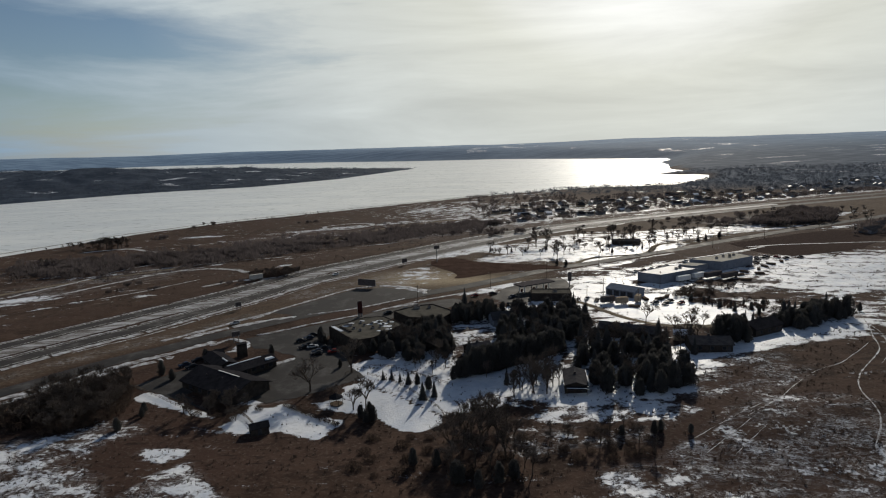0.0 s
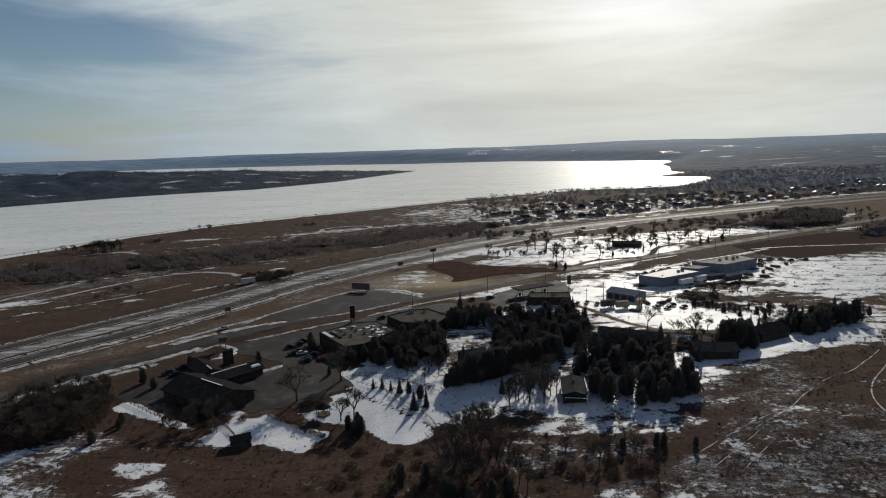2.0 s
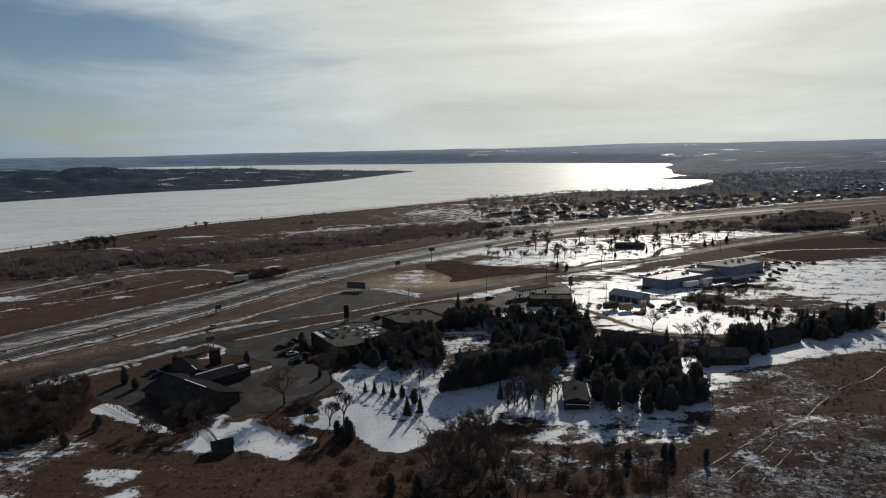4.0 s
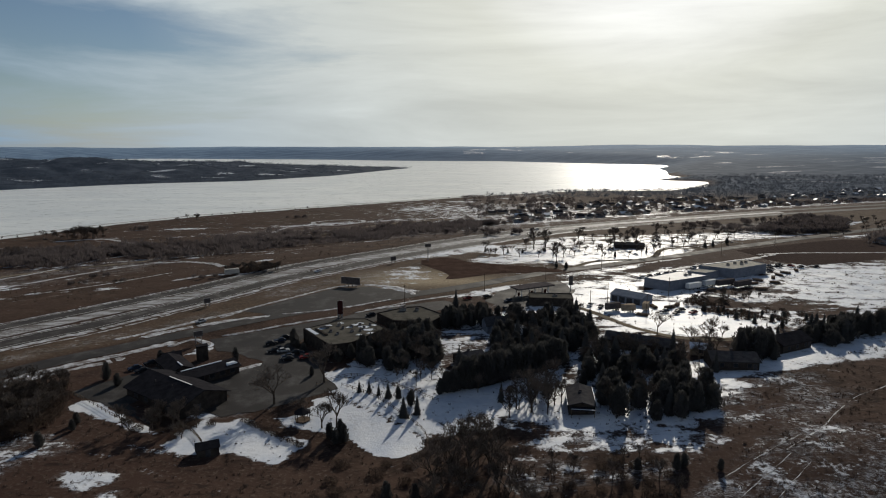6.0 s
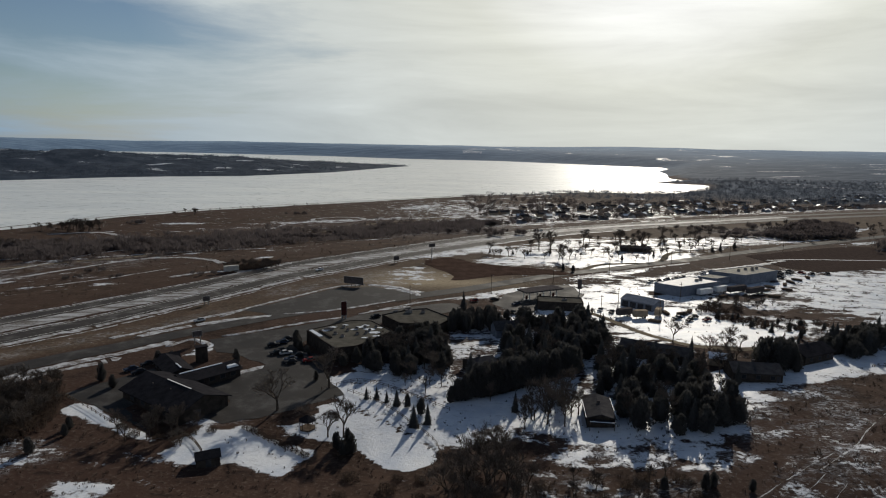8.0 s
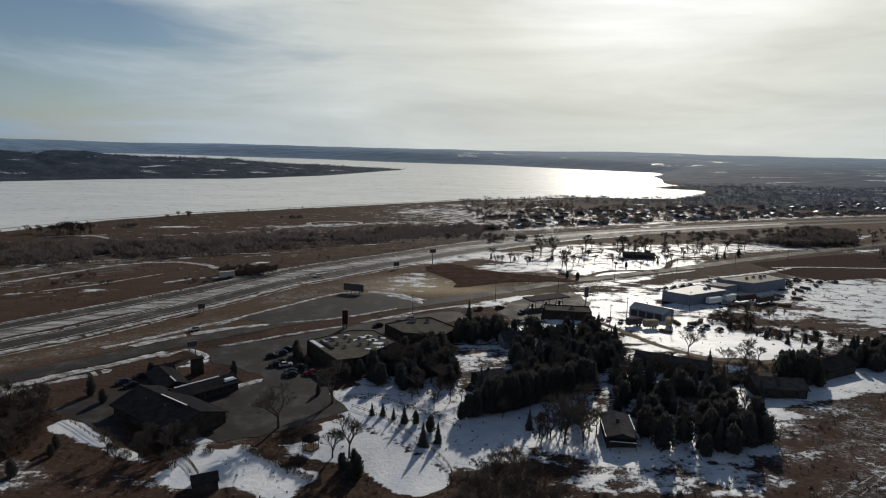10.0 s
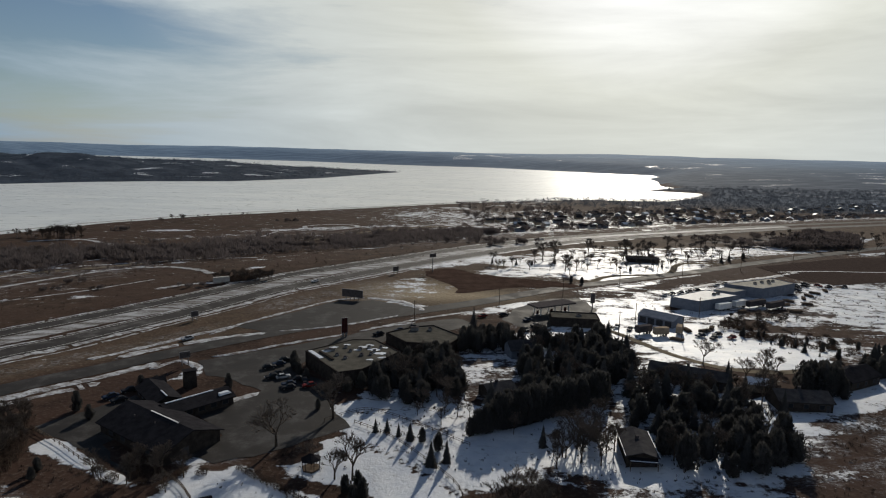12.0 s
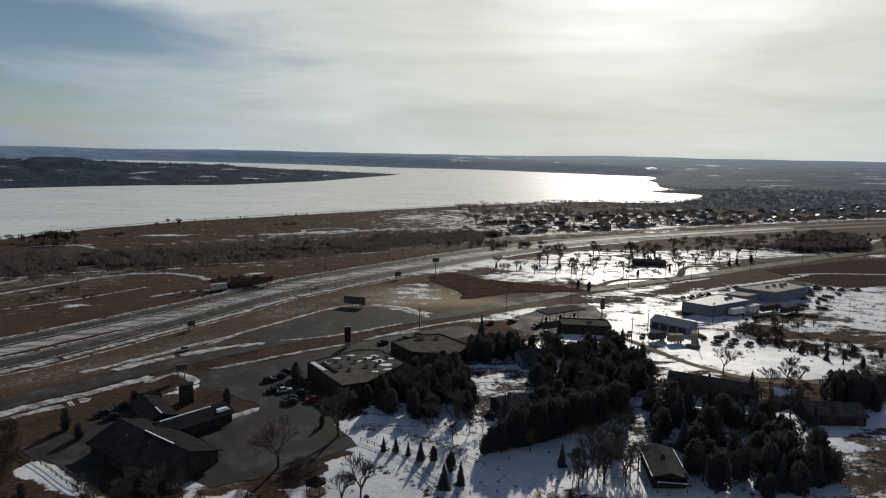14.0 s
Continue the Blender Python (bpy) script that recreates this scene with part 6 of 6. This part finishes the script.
def car(paint, x, y, turn, dz=0.1):
    word = {"car_white": "white", "car_black": "black", "car_red": "dark red", "car_silver": "silver", "car_blue": "dark blue"}[paint]
    if paint not in CARS:
        CARS[paint] = car_meshes(paint)
    body, cabin, top, wheel, rim, light = CARS[paint]
    c = thing("car", x, y, turn, dz, label=word + " parked car on winter asphalt", category="car", group="parked cars")
    part("body", body, None, c)
    part("glasshouse", cabin, None, c)
    part("car_roof", top, None, c)
    for px in (-1.4, 1.4):
        for py in (-0.8, 0.8):
            w = part("wheel", wheel, None, c)
            w.location = (px, py, 0.34)
            part("rim", rim, None, w)
    for py in (-0.6, 0.6):
        part("headlight", light, None, c).location = (-2.24, py, 0.68)


paints = ["car_white", "car_black", "car_silver", "car_red", "car_blue"]
for n, (x, y, a) in enumerate(((-44, 219, 20), (-44.5, 221.6, 20), (-51, 228, 25), (-50, 230.6, 25), (-47.5, 228, 205), (-50, 244, 200), (-51.5, 240, 20), (-54, 237, 200), (-40, 224, 110), (-38, 220.5, 20), (-42, 226, 200), (-93, 211.5, 40), (-89.5, 209, 40), (-90, 216.5, 40), (-91, 266, 40),
                               (-20, 274, 30), (-12, 279, 30), (-6, 284, 210), (0, 281, 30), (24, 301, 30), (34, 304, 210), (43, 296, 40), (45, 288, 20), (40, 282, 100), (80, 288, 60), (84, 284, 60), (110, 275, 20), (114, 272, 40), (118, 277, 20), (122, 273, 30),
                               (130, 350, 30), (136, 353, 30), (142, 356, 30), (148, 360, 30), (124, 346, 30), (210, 368, 120), (213, 374, 120), (217, 372, 120), (221, 378, 120), (226, 374, 120), (230, 371, 20), (206, 362, 120), (200, 378, 30), (240, 372, 30), (165, 372, 30), (172, 376, 30))):
    car(paints[(1, 4, 1, 1, 2, 1, 4, 1, 1, 3)[n % 10]], x, y, a)
# traffic standing on the highway
for n, (x, y, a) in enumerate(((-60, 369, 50), (142, 547, 25), (100, 541, 32))):
    car(paints[n], x, y, a, 0.14)

# ---- posts along the roads ----
def post(x, y, tall):
    p = thing("utility_pole", x, y, 25, label="weathered wooden utility pole with crossarm", category="utility pole", group="utility poles")
    part("shaft", Shape().tube((0, 0, -0.5), (0, 0, tall), 0.16, 0.11, 7), "pole", p)
    part("crossarm", Shape().box(-1.1, -0.06, tall - 0.9, 1.1, 0.06, tall - 0.76), "pole", p)
    for u in (-0.95, 0.0, 0.95):
        part("insulator", Shape().tube((u, 0, tall - 0.76), (u, 0, tall - 0.58), 0.05, 0.04, 6), "trim", p)


for x, y in ((-10, 300), (30, 326), (66, 349), (104, 374), (150, 398), (200, 424), (255, 456), (86, 300), (96, 276), (74, 286), (120, 312)):
    post(x + 4, y - 6, 9.5)

# ---- town ----
rng = random.Random(77)
count = 0
WALLS, ROOFS = ("palewall", "tanwall", "bluewall"), ("greyroof", "shingle", "snow", "greyroof", "shingle")
while count < 260:
    x, y = rng.uniform(80, 1000), rng.uniform(610, 1120)
    if y < 648 + 0.40 * (x - 150) or float(height(x, y)) < LAKE + 3:
        continue
    count += 1
    w = rng.choice(WALLS)
    h = thing("house", x, y, rng.uniform(0, 90), label="small town house with snowy yard among bare trees", category="house", group="houses of the town")
    wide, deep = rng.uniform(7, 11), rng.uniform(5.5, 7)
    part("wall", walls(-wide / 2, -deep / 2, wide / 2, deep / 2, 2.7, 4.3, base=-2), w, h)
    r = Shape()
    gable(r, -wide / 2, -deep / 2, wide / 2, deep / 2, 2.7, 4.3, 0.5, 0.25)
    part("roof", r, rng.choice(ROOFS), h)
for x, y, a, w, d, top in ((352, 462, 22, 18, 10, 5.0), (384, 486, 12, 22, 12, 5.5)):
    h = thing("warehouse", x, y, a, label="low dark warehouse with pitched roof beside the road", category="warehouse")
    part("wall", walls(-w / 2, -d / 2, w / 2, d / 2, top - 2.4, top), "bluewall", h)
    r = Shape()
    gable(r, -w / 2, -d / 2, w / 2, d / 2, top - 2.4, top, 0.5, 0.2)
    part("roof", r, "greyroof", h)


# ---- fences ----
def fence(line, label, gap=2.2, tall=1.1):
    pts = spline(line, gap)
    f = thing("fence", pts[0].x, pts[0].y, label=label, category="fence")
    base = f.matrix_basis.translation
    pole = Shape().box(-0.07, -0.07, -0.3, 0.07, 0.07, tall).mesh("post", "pole")
    for p in pts:
        q = part("post", pole, None, f)
        q.location = (p.x - base.x, p.y - base.y, float(height(p.x, p.y)) - base.z)
    for p, q in zip(pts, pts[1:]):
        zp, zq = float(height(p.x, p.y)), float(height(q.x, q.y))
        for z in (0.45 * tall, 0.9 * tall):
            part("rail", Shape().tube((p.x - base.x, p.y - base.y, zp - base.z + z), (q.x - base.x, q.y - base.y, zq - base.z + z), 0.06, 0.06, 4), "pole", f)


fence(((-30, 197), (-20, 204), (-10, 199), (-3, 193), (4, 187), (8, 184)), "dark wooden rail fence along a snowy lawn")
fence(((-22, 196), (-13, 189), (-5, 180), (3, 169), (5, 161)), "dark wooden rail fence round a snowy hollow")
fence(((-102, 191), (-92, 184), (-82, 176), (-71, 169)), "dark rail fence behind the lodge yard")
fence(((-62, 171), (-57, 167), (-53, 162)), "weathered picket fence beside a garden shed", 0.8, 1.2)


# ---- trailers and stacks in the yards ----
def trailer(x, y, turn, long, paint, label):
    t = thing("trailer", x, y, turn, 0.05, label=label, category="trailer", group="trailers in the yards")
    part("box", Shape().box(-long / 2, -1.25, 1.0, long / 2, 1.25, 3.6, 0.05), paint, t)
    part("frame", Shape().box(-long / 2, -0.6, 0.75, long / 2, 0.6, 1.0), "steel", t)
    for u in (long / 2 - 1.2, long / 2 - 2.4):
        for v in (-1.0, 1.0):
            w = part("wheel", Shape().tube((u, v - 0.15, 0.48), (u, v + 0.15, 0.48), 0.48, 0.48, 10), "rubber", t)
            part("rim", Shape().tube((u, v - 0.17, 0.48), (u, v + 0.17, 0.48), 0.24, 0.24, 8), "steel", w)
    part("leg", Shape().box(-long / 2 + 1.4, -0.1, 0, -long / 2 + 1.6, 0.1, 0.75), "steel", t)


for x, y, a, l, p, words in ((88, 279, 20, 7, "signback", "dark box trailer parked on yard snow"), (94, 276, 10, 6, "tanwall", "tan box trailer parked on yard snow"), (142, 319, 25, 9, "trim", "white box trailer beside a workshop"), (153, 325, 25, 8, "trim", "white box trailer beside a workshop"),
                             (162, 326, 25, 12, "signback", "dark flat-sided trailer behind the works"), (170, 323, 28, 12, "signback", "dark flat-sided trailer behind the works"),
                             (103, 279, 60, 5, "tanwall", "tan box trailer parked on yard snow"), (-108, 362, 30, 8, "palewall", "pale trailer on the plain by the highway")):
    trailer(x, y, a, l, p, words)


def stack(x, y, turn, seed):
    rng = random.Random(seed)
    t = thing("timber_stack", x, y, turn, label="snow-dusted stack of dark timber in a yard", category="timber stack", group="stacks in the yards")
    for n in range(9):
        u, z = rng.uniform(-0.6, 0.6), 0.25 + 0.38 * (n // 3)
        part("beam", Shape().box(u - 2.4, -0.9 + 0.62 * (n % 3), z - 0.25, u + 2.4, -0.35 + 0.62 * (n % 3), z + 0.1, 0.03), "pole", t)


for n, (x, y) in enumerate(((115, 282), (120, 286), (108, 283), (186, 338), (192, 332), (180, 330), (198, 344), (205, 350), (212, 356), (176, 316), (150, 316), (222, 362), (140, 333), (98, 270))):
    stack(x, y, 20 + 37 * n, n)
